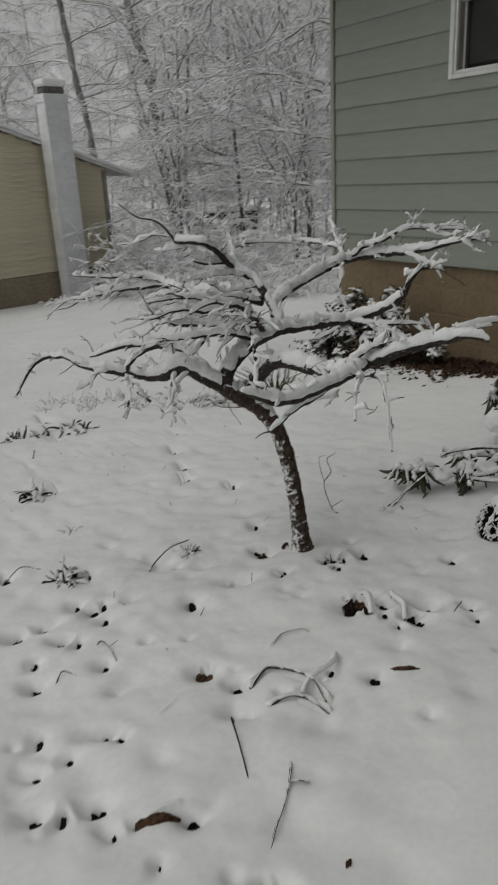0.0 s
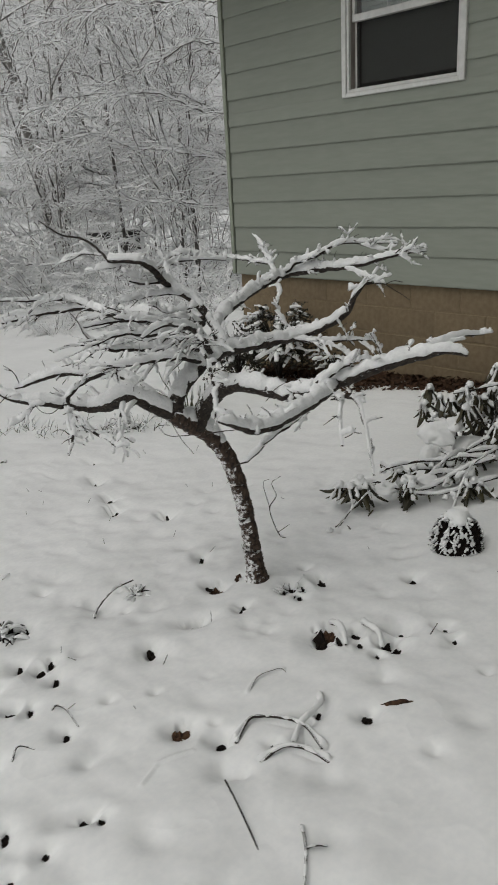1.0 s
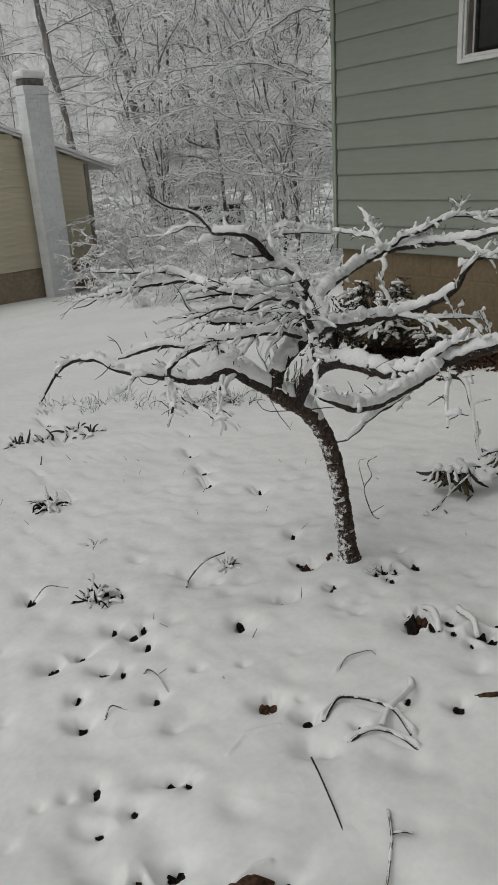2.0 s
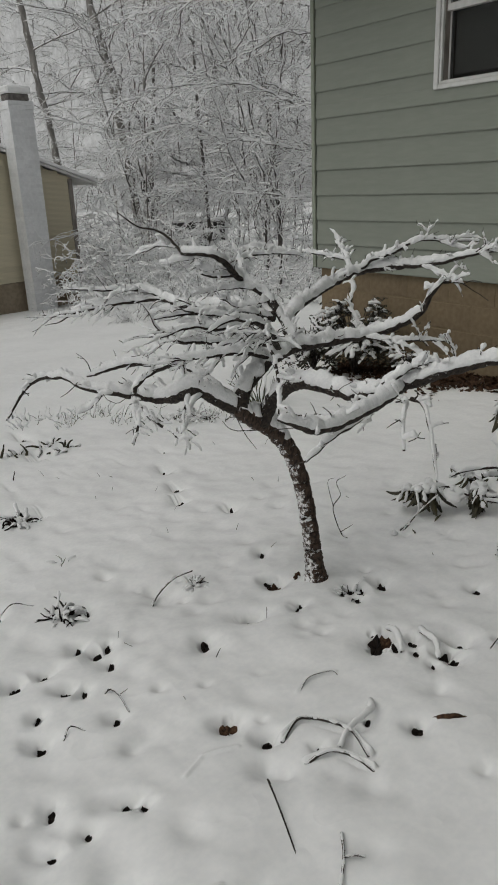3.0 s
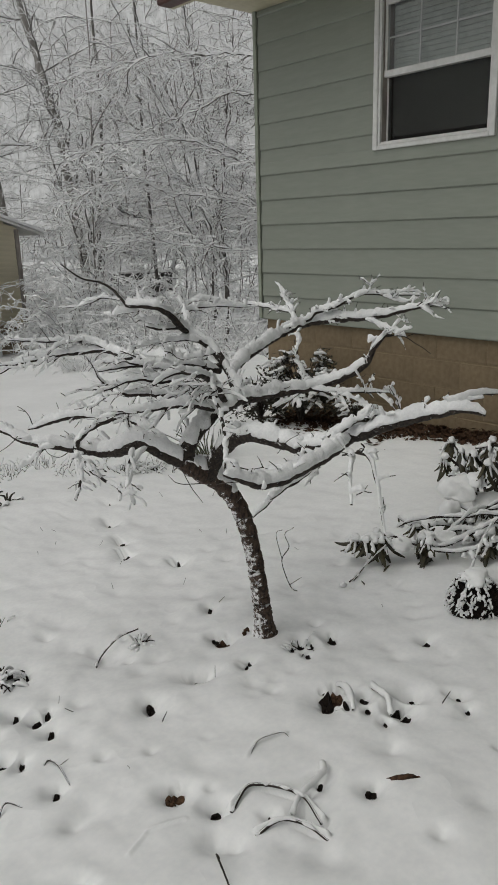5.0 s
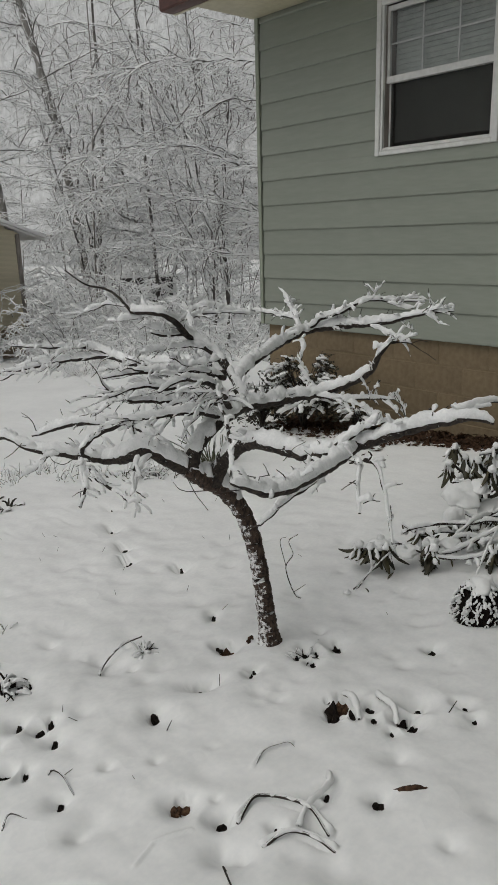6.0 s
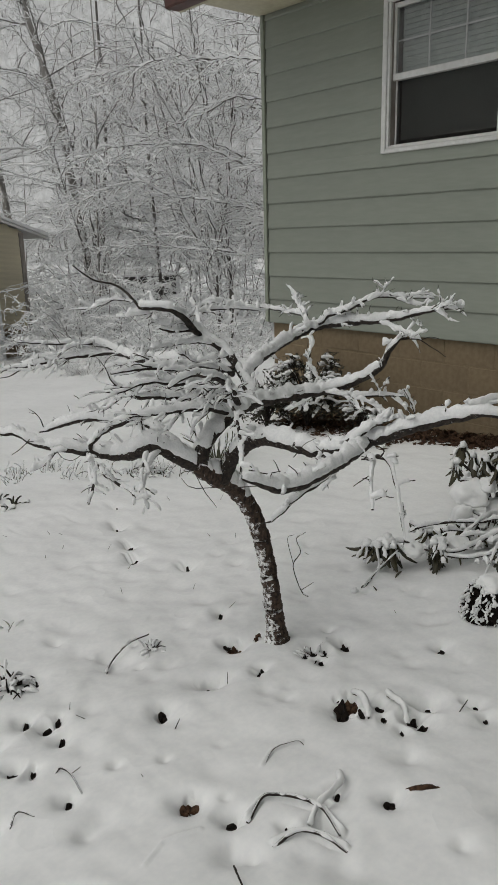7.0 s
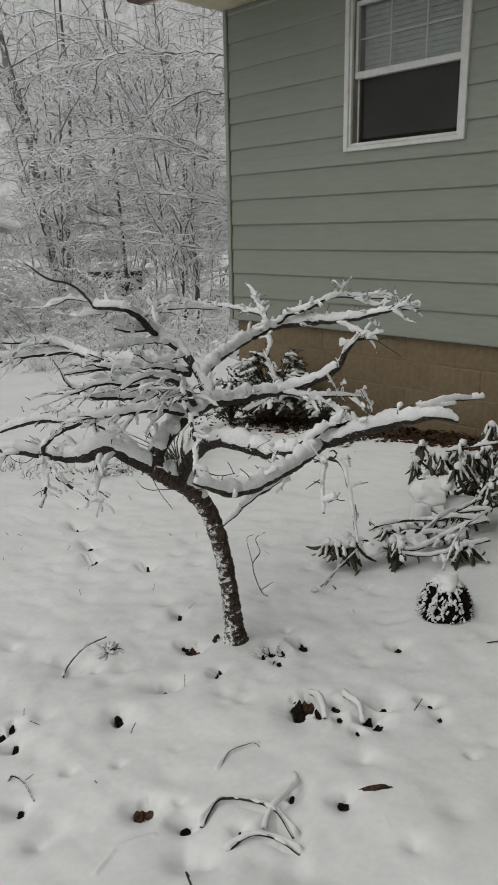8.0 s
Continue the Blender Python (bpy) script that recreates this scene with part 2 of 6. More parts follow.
class Tubes:
    """Gathers round branches, and caps of snow on them, into one mesh."""

    def __init__(self):
        self.v, self.f, self.m, self.n = [], [], [], 0

    def ring_strip(self, rings):
        k, m = rings.shape[0], rings.shape[1]
        self.v.append(rings.reshape(-1, 3))
        b = self.n
        for i in range(k - 1):
            for j in range(m):
                self.f.append((b + i * m + j, b + i * m + (j + 1) % m, b + (i + 1) * m + (j + 1) % m, b + (i + 1) * m + j))
        self.f.append(tuple(b + j for j in range(m))[::-1])
        self.f.append(tuple(b + (k - 1) * m + j for j in range(m)))
        self.n += k * m

    def tube(self, p, r, sides=6, rough=0.0, rng=None):
        t, s, u = frames_of(p)
        a = np.arange(sides) * 2 * math.pi / sides
        rr = np.repeat(np.asarray(r, float)[:, None], sides, 1)
        if rough:
            rr = rr * (1 + rough * np.array([[rng.uniform(-1, 1) for _ in a] for _ in p]))
        self.ring_strip(p[:, None, :] + rr[:, :, None] * (np.cos(a)[None, :, None] * s[:, None, :] + np.sin(a)[None, :, None] * u[:, None, :]))

    def cap(self, p, r, rng, thick, wide=0.003, sides=8, lump=0.35, length=0.05, gap=-2.0, rough=0.0, low=0.5, ease=0):
        """Snow lying along the top of a branch: lumpy, thin where the branch is steep."""
        t, s, u = frames_of(p)
        flat = np.clip(1.12 - np.abs(t[:, 2]) ** 2 * 0.55, 0.55, 1.0)
        along = np.concatenate([[0], np.cumsum(np.linalg.norm(np.diff(p, axis=0), axis=1))]) / length
        ph = rng.uniform(0, 100)
        w = np.array([noise.noise((x + ph, ph * 1.7, 0.3)) + 0.2 * noise.noise((2.7 * x + ph, 3.1, ph)) for x in along])
        w2 = np.array([noise.noise((1.6 * x + ph, 7.7, ph)) + 0.1 * noise.noise((4.1 * x, ph, 2.2)) for x in along])
        on = np.clip((w - gap) * 4, 0.05, 1.0)
        end = np.ones(len(p))
        end[0], end[-1] = 0.75, 0.5
        if ease:
            end[:ease] = np.linspace(0.08, 1.0, ease)
        r = np.asarray(r, float)
        h = (thick + 0.28 * r) * np.clip(1 + lump * 1.6 * w, 0.3, 2.0) * flat * on * end
        a = (r * 1.04 + wide) * np.clip(1 + lump * 0.8 * w2, 0.5, 1.6) * (0.45 + 0.55 * flat) * (0.3 + 0.7 * on) * np.sqrt(end)
        ang = np.arange(sides) * 2 * math.pi / sides
        up = np.array([0, 0, 1.0])[None, :] * 0.6 + u * 0.4
        cy = r * low
        sn = np.sin(ang)
        # the lower rim hangs unevenly over the sides of the branch
        skirt = (0.2 * r + 0.4 * wide) + (0.35 * r + 0.0012) * np.clip(w2, -0.4, 1.0)
        yy = cy[:, None] + np.where(sn > 0, h[:, None] + 0.4 * r[:, None], skirt[:, None]) * sn[None, :]
        xx = a[:, None] * np.cos(ang)[None, :] + (w2 * 0.25 * a)[:, None]
        if rough:
            # clotted grains, finer than the lumps
            at = (p[:, None, :] + xx[:, :, None] * s[:, None, :] + yy[:, :, None] * up[:, None, :]).tolist()
            k = np.array([[0.5 * noise.noise((c[0] * 28 + ph, c[1] * 28, c[2] * 28)) + 0.65 * noise.noise((c[0] * 110, c[1] * 110 + ph, c[2] * 110)) for c in row] for row in at])
            k = np.clip(1 + rough * 2.0 * k, 0.25, 1.9)
            xx, yy = xx * k, cy[:, None] + (yy - cy[:, None]) * k
        self.ring_strip(p[:, None, :] + xx[:, :, None] * s[:, None, :] + yy[:, :, None] * up[:, None, :])

    def merge(self, other):
        """Takes over all that another gatherer holds."""
        self.v += other.v
        self.f += [tuple(i + self.n for i in q) for q in other.f]
        self.n += other.n

    def frosted(self, p, r, snow, full=False):
        """A four-sided twig whose two upper sides are snow (material 1) and lower sides bark."""
        t, s, u = frames_of(p)
        r = np.asarray(r, float)[:, None]
        b, k = self.n, len(p)
        rings = np.stack([p + s * (r + snow * 0.35) - u * r * 0.3, p + u * (r + snow), p - s * (r + snow * 0.35) - u * r * 0.3, p - u * r], 1)
        self.v.append(rings.reshape(-1, 3))
        for i in range(k - 1):
            for j in range(4):
                self.f.append((b + i * 4 + j, b + i * 4 + (j + 1) % 4, b + i * 4 + 4 + (j + 1) % 4, b + i * 4 + 4 + j))
                self.m.append(1 if j < 2 or full else 0)
        self.n += 4 * k

    def mesh(self, name, smooth=True, bark=None, frost=None):
        me = bpy.data.meshes.new(name)
        me.from_pydata(np.vstack(self.v).tolist(), [], self.f)
        if smooth:
            me.polygons.foreach_set("use_smooth", [True] * len(me.polygons))
        if self.m:
            me.materials.append(bark or HAZY_TWIG)
            me.materials.append(frost or WOOD_SNOW)
            me.polygons.foreach_set("material_index", self.m)
        return me


def bend(rng, start, way, length, n, sag=0.0, wander=0.15):
    """A line that wanders from start along way, bending down by sag or up where it is negative."""
    p, d = [np.array(start, float)], np.array(way, float)
    d /= np.linalg.norm(d)
    for _ in range(n):
        d = d + np.array([rng.gauss(0, wander), rng.gauss(0, wander), rng.gauss(0, wander * 0.7) - sag / n])
        d /= np.linalg.norm(d)
        p.append(p[-1] + d * length / n)
    return np.array(p)


# ---- ground: one sheet of snow, falling away from the camera ----
# hollows that hold a leaf, blackened as the hole's shade: x, y, half width, half length away from the walk
HOLLOWS = [(2.461, 3.86, 0.0174, 0.0343), (2.62, 4.146, 0.0093, 0.0205), (2.34, 3.557, 0.0158, 0.0294), (2.256, 3.386, 0.018, 0.0177), (2.359, 3.114, 0.014, 0.0242), (1.63, 2.255, 0.0133, 0.023), (1.828, 2.286, 0.0298, 0.017), (1.462, 2.73, 0.0111, 0.0245), (1.333, 2.515, 0.0101, 0.0164), (1.37, 2.458, 0.0178, 0.0119), (1.403, 2.452, 0.0099, 0.0201), (1.369, 2.364, 0.0095, 0.0149), (1.197, 2.458, 0.0116, 0.0112), (1.115, 2.468, 0.0153, 0.0146)]
HOLLOWS += [(1.213, 2.335, 0.0147, 0.0103), (1.249, 2.288, 0.0072, 0.0159), (1.106, 2.27, 0.007, 0.0094), (1.264, 2.124, 0.0102, 0.0119), (1.076, 2.179, 0.0151, 0.0101), (1.459, 1.899, 0.0206, 0.019), (1.498, 1.79, 0.0152, 0.0101), (1.002, 1.936, 0.0088, 0.018), (1.145, 1.843, 0.0173, 0.0066), (1.166, 1.805, 0.0085, 0.0064), (1.041, 1.822, 0.0084, 0.0082), (0.958, 1.826, 0.0082, 0.0059), (0.912, 1.7, 0.0164, 0.0102), (0.957, 1.65, 0.0087, 0.0191)]
HOLLOWS += [(1.033, 1.641, 0.0177, 0.0119), (1.026, 1.539, 0.0059, 0.0075), (1.17, 1.466, 0.013, 0.0092), (1.06, 1.402, 0.0033, 0.0073), (1.443, 1.896, 0.0126, 0.0134), (1.99, 1.893, 0.0262, 0.0354), (2.034, 1.894, 0.0176, 0.0217), (2.01, 1.839, 0.0103, 0.0207), (2.061, 1.818, 0.0103, 0.014), (2.023, 1.774, 0.0067, 0.0147), (2.004, 1.698, 0.0048, 0.0106), (2.078, 1.721, 0.0165, 0.0149), (2.073, 1.685, 0.0146, 0.0129), (2.158, 1.728, 0.0184, 0.0121)]
HOLLOWS += [(2.276, 2.135, 0.014, 0.0235), (2.441, 1.879, 0.0112, 0.0132), (1.778, 1.561, 0.013, 0.0124), (1.625, 1.616, 0.0129, 0.0165), (1.617, 1.585, 0.0113, 0.0137), (1.72, 1.669, 0.009, 0.0078), (1.671, 1.69, 0.0225, 0.0064), (2.027, 2.403, 0.0214, 0.0198), (1.561, 1.674, 0.0044, 0.0048), (2.14, 2.62, 0.0094, 0.0175), (2.236, 1.627, 0.0081, 0.0102), (2.197, 1.574, 0.0063, 0.0096), (1.981, 2.215, 0.0079, 0.0087), (1.955, 2.204, 0.0059, 0.0085)]
HOLLOWS += [(2.163, 2.173, 0.008, 0.0176), (2.133, 2.109, 0.0078, 0.013), (2.129, 2.176, 0.006, 0.0132), (2.188, 2.147, 0.008, 0.0175), (1.195, 1.232, 0.0082, 0.0048), (1.216, 1.218, 0.0082, 0.0048), (1.072, 1.529, 0.0048, 0.0046), (1.216, 2.915, 0.0161, 0.0205), (1.723, 3.764, 0.0159, 0.0349), (2.013, 2.431, 0.0108, 0.015), (2.096, 4.778, 0.0291, 0.0584), (2.183, 5.236, 0.0185, 0.0347)]
# soft dents with nothing in them: x, y, radius, depth
DENTS = [(2.328, 3.262, 0.05, 0.010), (2.057, 2.736, 0.05, 0.008), (1.383, 2.266, 0.04, 0.010), (2.089, 3.751, 0.05, 0.008), (1.331, 1.956, 0.06, 0.010), (1.145, 2.058, 0.04, 0.006), (2.358, 1.762, 0.03, 0.007),
         (2.031, 1.489, 0.03, 0.005), (1.898, 1.344, 0.03, 0.007), (1.523, 1.578, 0.03, 0.010), (2.158, 2.023, 0.03, 0.006), (1.261, 1.648, 0.02, 0.005), (1.567, 1.923, 0.04, 0.006), (1.338, 1.219, 0.06, 0.008)]
dg = random.Random(31)
for i in range(560):
    DENTS.append((dg.uniform(0.5, 4.2), dg.uniform(1.1, 5.2), dg.uniform(0.014, 0.05), dg.uniform(0.005, 0.019)))
DIMPLES = {}
for dx, dy, dr, dd in DENTS:
    for cx in range(int((dx - 3 * dr) * 10), int((dx + 3 * dr) * 10) + 1):
        for cy in range(int((dy - 3 * dr) * 10), int((dy + 3 * dr) * 10) + 1):
            DIMPLES.setdefault((cx, cy), []).append((dx, dy, dr, dd))


def base_height(x, y):
    if y < 4:
        return 0.25 - 0.085 * max(y, -6)
    return -0.09 - 0.075 * (min(y, 16) - 4) - 0.01 * (min(max(y, 16), 60) - 16)


def sink(hw):
    """How deep a hollow of that half width goes."""
    return min(0.050, 0.016 + 1.8 * hw)


def ripple(x, y, scale, seed, cell):
    """Noise of that scale, left out where the sheet is too coarse to carry it."""
    keep = 1.0 - 2.6 * cell * scale
    return noise.noise((x * scale, y * scale, seed)) * min(1.0, keep) if keep > 0 else 0.0


def open_snow(x, y, cell=0.005):
    """The snow without its hollows."""
    z = base_height(x, y)
    far = math.hypot(x - 1.6, y - 2)
    z += 0.020 * ripple(x, y, 1.7, 0.0, cell) + 0.009 * ripple(x, y, 4.5, 3.0, cell)
    if far < 9:
        z += 0.0080 * ripple(x, y, 8, 6.0, cell) + 0.0032 * ripple(x, y, 17, 9.0, cell) + 0.0005 * ripple(x, y, 45, 2.0, cell)
        for hx, hy, r, d in DIMPLES.get((int(x * 10), int(y * 10)), ()):
            q = ((x - hx) ** 2 + (y - hy) ** 2) / (r * r)
            if q < 9:
                z -= d * math.exp(-q)
    if x > 4.2 and y < 6.2:
        z -= 0.05 * min(1.0, max(0.0, (x - 4.7) / 0.4))
    return z


CELLS = {}
for hole in HOLLOWS:
    reach = 5.5 * max(hole[2], hole[3])
    for cx in range(int((hole[0] - reach) * 20) - 1, int((hole[0] + reach) * 20) + 2):
        for cy in range(int((hole[1] - reach) * 20) - 1, int((hole[1] + reach) * 20) + 2):
            CELLS.setdefault((cx, cy), []).append(hole)


# snow banked over fallen twigs and stalks: lines of x, y and the ridge's height
RIDGES = [([(1.515, 1.755), (1.574, 1.772), (1.603, 1.753), (1.630, 1.702), (1.643, 1.672), (1.648, 1.640), (1.632, 1.578)], 0.017), ([(1.505, 1.657), (1.545, 1.645), (1.571, 1.623), (1.590, 1.578), (1.600, 1.537)], 0.015),
          ([(1.655, 1.860), (1.715, 1.884), (1.768, 1.876), (1.792, 1.858)], 0.008)]
RIDGES += [([(1.42, 1.80), (1.34, 1.83), (1.27, 1.80)], 0.006), ([(1.165, 1.510), (1.135, 1.520), (1.090, 1.515)], 0.012)]
RIDGE_CELLS = {}
for line, tall in RIDGES:
    for k in range(len(line) - 1):
        (ax, ay), (bx, by) = line[k], line[k + 1]
        for cx in range(int((min(ax, bx) - 0.05) * 20), int((max(ax, bx) + 0.05) * 20) + 1):
            for cy in range(int((min(ay, by) - 0.05) * 20), int((max(ay, by) + 0.05) * 20) + 1):
                ends = [tall * (0.55 if i in (0, len(line) - 1) else 1.0) for i in (k, k + 1)]
                RIDGE_CELLS.setdefault((cx, cy), []).append((ax, ay, bx, by, sum(ends) / 2))


def snow_height(x, y, cell=0.005):
    z, core, slope = open_snow(x, y, cell), 0.0, 0.0
    for hx, hy, w, h in CELLS.get((int(x * 20), int(y * 20)), ()):
        # an uneven hole with a rounded rim, and a soft funnel of sagging snow beyond it
        dx, dy = x - hx, y - hy
        away, across = dx * 0.657 + dy * 0.754, dx * 0.754 - dy * 0.657
        halo = (away / (1.1 * h + 0.008 if away > 0 else 1.9 * min(h, 2 * w) + 0.018)) ** 2 + (across / (1.6 * w + 0.013)) ** 2
        away += h * (0.7 * noise.noise((x * 45, y * 45, hx * 9)) + 0.5 * noise.noise((x * 100, y * 100, hx * 5)))
        across += w * (0.7 * noise.noise((x * 45, y * 45, hy * 9 + 5)) + 0.5 * noise.noise((x * 100, y * 100, hy * 5 + 3)))
        q = (away / h) ** 2 + (across / w) ** 2
        core = max(core, sink(w) * 0.6 * math.exp(-q * q))
        slope = max(slope, sink(w) * 0.95 * math.exp(-halo))
    z -= core + slope
    for ax, ay, bx, by, tall in RIDGE_CELLS.get((int(x * 20), int(y * 20)), ()):
        s = min(1.0, max(0.0, ((x - ax) * (bx - ax) + (y - ay) * (by - ay)) / ((bx - ax) ** 2 + (by - ay) ** 2)))
        dx, dy = x - ax - s * (bx - ax), y - ay - s * (by - ay)
        wide = 0.015 if dx * 0.657 + dy * 0.754 < 0 else 0.020
        z = max(z, open_snow(x, y) - 0.05 + (tall + 0.05) * math.exp(-(dx * dx + dy * dy) / (wide * wide)))
    return z


def graded(a, b, fine, reach, growth, back):
    """Steps of one width from a to b, growing slowly beyond b and quickly before a."""
    mid = list(np.arange(a, b, fine))
    left, right, s, lo, hi = [], [], fine, a, mid[-1]
    while lo > -reach:
        s *= back
        lo -= s
        left.append(lo)
    s = fine
    while hi < reach:
        s *= growth
        hi += s
        right.append(hi)
    return left[::-1] + mid + right


gx, gy = graded(0.85, 2.35, 0.0048, 600, 1.05, 1.16), graded(1.30, 2.55, 0.0048, 600, 1.05, 1.16)
sx, sy = np.gradient(gx), np.gradient(gy)
gv = [(x, y, snow_height(x, y, max(sx[i], sy[j]))) for j, y in enumerate(gy) for i, x in enumerate(gx)]
nx = len(gx)
gf = [(j * nx + i, j * nx + i + 1, (j + 1) * nx + i + 1, (j + 1) * nx + i) for j in range(len(gy) - 1) for i in range(nx - 1)]
ground = part("ground", mesh_of("ground", gv, gf, True), SNOW_FIELD)
tagged(ground, "lumpy white snow cover over a sloping garden bed and lawn", "snow ground", kind="structure")

# ---- far distance ----
ring = [(95 * math.sin(radians(a)), 95 * math.cos(radians(a))) for a in range(-180, 180, 6)]
rv = [(x, y, z) for z in (-4, 20, 44) for x, y in ring]
n = len(ring)
rf = [(k * n + i, k * n + (i + 1) % n, (k + 1) * n + (i + 1) % n, (k + 1) * n + i) for k in range(2) for i in range(n)]
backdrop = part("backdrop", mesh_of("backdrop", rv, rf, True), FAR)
tagged(backdrop, "glowing pale grey backdrop of distant woods in falling snow", "distant woods", kind="structure")

# ---- the green house ----
WX, CORNER, SOUTH = 5.2, 5.665, -5.0
COURSE, FOOT, TOP = 0.203, 0.600, 3.08
WIN = (3.384, 4.375, 1.902, 2.930)

house = thing("house", pose(WX, CORNER, 0), "sage green clapboard house on tan blocks with a snowy roof", "house")


def hbox(name, mat, *items, parent=house, label=""):
    """Boxes given in world coordinates, as a part of the house."""
    return part(name, boxes(*[(a - WX, b - CORNER, c, d - WX, e - CORNER, f, *g) for a, b, c, d, e, f, *g in items]), mat, parent, label)


y0, y1, z0, z1 = WIN
hbox("wall", SHEET, (WX + 0.004, y1 - 0.03, 0.59, WX + 0.14, CORNER - 0.01, TOP), (WX + 0.004, SOUTH, 0.59, WX + 0.14, y0 + 0.03, TOP),
     (WX + 0.004, y0 + 0.03, 0.59, WX + 0.14, y1 - 0.03, z0 + 0.03), (WX + 0.004, y0 + 0.03, z1 - 0.03, WX + 0.14, y1 - 0.03, TOP))
hbox("end_wall", SIDING, (WX + 0.15, CORNER - 0.15, 0.59, WX + 8, CORNER - 0.01, TOP))
hbox("back_wall", SIDING, (WX + 7.86, SOUTH, -0.6, WX + 8, CORNER - 0.16, TOP))
hbox("side_wall", SIDING, (WX + 0.15, SOUTH, -0.6, WX + 7.85, SOUTH + 0.14, TOP))
hbox("foundation", MORTAR, (WX + 0.03, SOUTH, -0.7, WX + 0.2, CORNER - 0.06, 0.589), (WX + 0.21, CORNER - 0.25, -0.7, WX + 8, CORNER - 0.06, 0.589))
hbox("corner_trim", SIDING_TRIM, (WX - 0.024, CORNER - 0.040, FOOT - 0.005, WX + 0.003, CORNER, TOP - 0.002, 0.004), (WX + 0.003, CORNER - 0.009, FOOT - 0.005, WX + 0.08, CORNER + 0.014, TOP - 0.002, 0.004),
     label="pale green vertical corner post of the siding")


def board_profile(h, lip=0.017):
    return [(0.0, h), (-0.003, h), (-lip, 0.012), (-lip, 0.0), (-lip + 0.004, -0.006), (-0.004, -0.006), (0.0, 0.0)]


def lean(h, c, lip=0.017):
    """How far the face of a board stands out at height c."""
    return -lip + (lip - 0.003) * (c - 0.012) / (h - 0.012)


for k in range(13):
    z = FOOT + COURSE * k
    h = min(COURSE, TOP - z) - 0.001
    if h < 0.03:
        continue
    spans = [(SOUTH, CORNER - 0.051)]
    if z + h > z0 and z < z1:
        spans = [(SOUTH, y0 + 0.012), (y1 - 0.012, CORNER - 0.051)]
    if z < z1 < z + h:
        spans.append((y0 + 0.013, y1 - 0.013))
    for i, (a, b) in enumerate(spans):
        hh, zz = (h, z) if i < 2 else (z + h - z1 + 0.01, z1 - 0.01)
        shape = board_profile(hh)
        if z < z0 < z + h:
            # the board is notched round the window: this is the part beside it
            c = z0 + 0.01 - z
            shape = [(0.0, h), (-0.003, h), (lean(h, c), c), (0.0, c)]
        ob = part("siding_board", extrude(shape, "y", a - CORNER, b - CORNER), SIDING, house)
        ob.location.z = zz
    if z < z0 < z + h:
        c = z0 + 0.0095 - z
        ob = part("siding_board", extrude([(0.0, c), (lean(h, c), c)] + board_profile(h)[2:], "y", SOUTH - CORNER, -0.051), SIDING, house)
        ob.location.z = z

# window in the green wall
win = part("window", boxes((-0.034, y0 + 0.0405 - CORNER, z0, 0.0, y1 - 0.0405 - CORNER, z0 + 0.030, 0.004)), WHITE, house, "white double-hung window with a dark screened lower sash")


def wbox(name, mat, *items, label="", parent=win):
    return part(name, boxes(*[(a, b - CORNER, c, d, e - CORNER, f, *g) for a, b, c, d, e, f, *g in items]), mat, parent, label)


wbox("casing", WHITE, (-0.034, y0, z0, 0.0, y0 + 0.040, z1, 0.004))
wbox("casing", WHITE, (-0.034, y1 - 0.040, z0, 0.0, y1, z1, 0.004))
wbox("bead", WHITE, (-0.024, y0 + 0.0405, z0 + 0.0305, 0.0, y0 + 0.062, z1 - 0.0505, 0.003))
wbox("bead", WHITE, (-0.024, y1 - 0.062, z0 + 0.0305, 0.0, y1 - 0.0405, z1 - 0.0505, 0.003))
wbox("bead", WHITE, (-0.024, y0 + 0.0625, z0 + 0.0305, 0.0, y1 - 0.0625, z0 + 0.050, 0.003))
wbox("casing", WHITE, (-0.034, y0 + 0.0405, z1 - 0.05, 0.0, y1 - 0.0405, z1, 0.004))
wbox("jamb", GREYWHITE, (0.0005, y1 - 0.064, z0 + 0.03, 0.115, y1 - 0.031, z1 - 0.03), label="weathered grey-pink jamb")
wbox("jamb", GREYWHITE, (0.0005, y0 + 0.031, z0 + 0.03, 0.115, y0 + 0.064, z1 - 0.03))
wbox("sill", WHITE, (0.0005, y0 + 0.065, z0 + 0.031, 0.115, y1 - 0.065, z0 + 0.056, 0.003))
RAIL = 2.405
a, b = y0 + 0.066, y1 - 0.066
wbox("sash_stile", WHITE, (0.045, a, z0 + 0.057, 0.075, a + 0.018, RAIL - 0.024))
wbox("sash_stile", WHITE, (0.045, b - 0.018, z0 + 0.057, 0.075, b, RAIL - 0.024))
wbox("meeting_rail", WHITE, (0.005, a, RAIL - 0.0225, 0.05, b, RAIL + 0.0225, 0.004))
wbox("upper_sash", WHITE, (0.012, a, RAIL + 0.023, 0.04, a + 0.02, z1 - 0.055), (0.012, b - 0.02, RAIL + 0.023, 0.04, b, z1 - 0.055), (0.012, a + 0.021, z1 - 0.085, 0.04, b - 0.021, z1 - 0.055))
wbox("pane", GLASS, (0.058, a + 0.019, z0 + 0.058, 0.062, b - 0.019, RAIL - 0.025)).visible_shadow = False
wbox("pane", GLASS, (0.024, a + 0.021, RAIL + 0.0235, 0.028, b - 0.021, z1 - 0.086)).visible_shadow = False
wbox("screen", SCREEN, (0.040, a + 0.019, z0 + 0.058, 0.041, b - 0.019, RAIL - 0.025), label="dark insect screen over the lower sash")
for i in (1, 2):
    yy = b - (b - a) * i / 3
    wbox("muntin", WHITE, (0.031, yy - 0.005, RAIL + 0.0235, 0.036, yy + 0.005, z1 - 0.086))
wbox("muntin", WHITE, (0.0365, a + 0.021, RAIL + 0.228, 0.0405, b - 0.021, RAIL + 0.238))
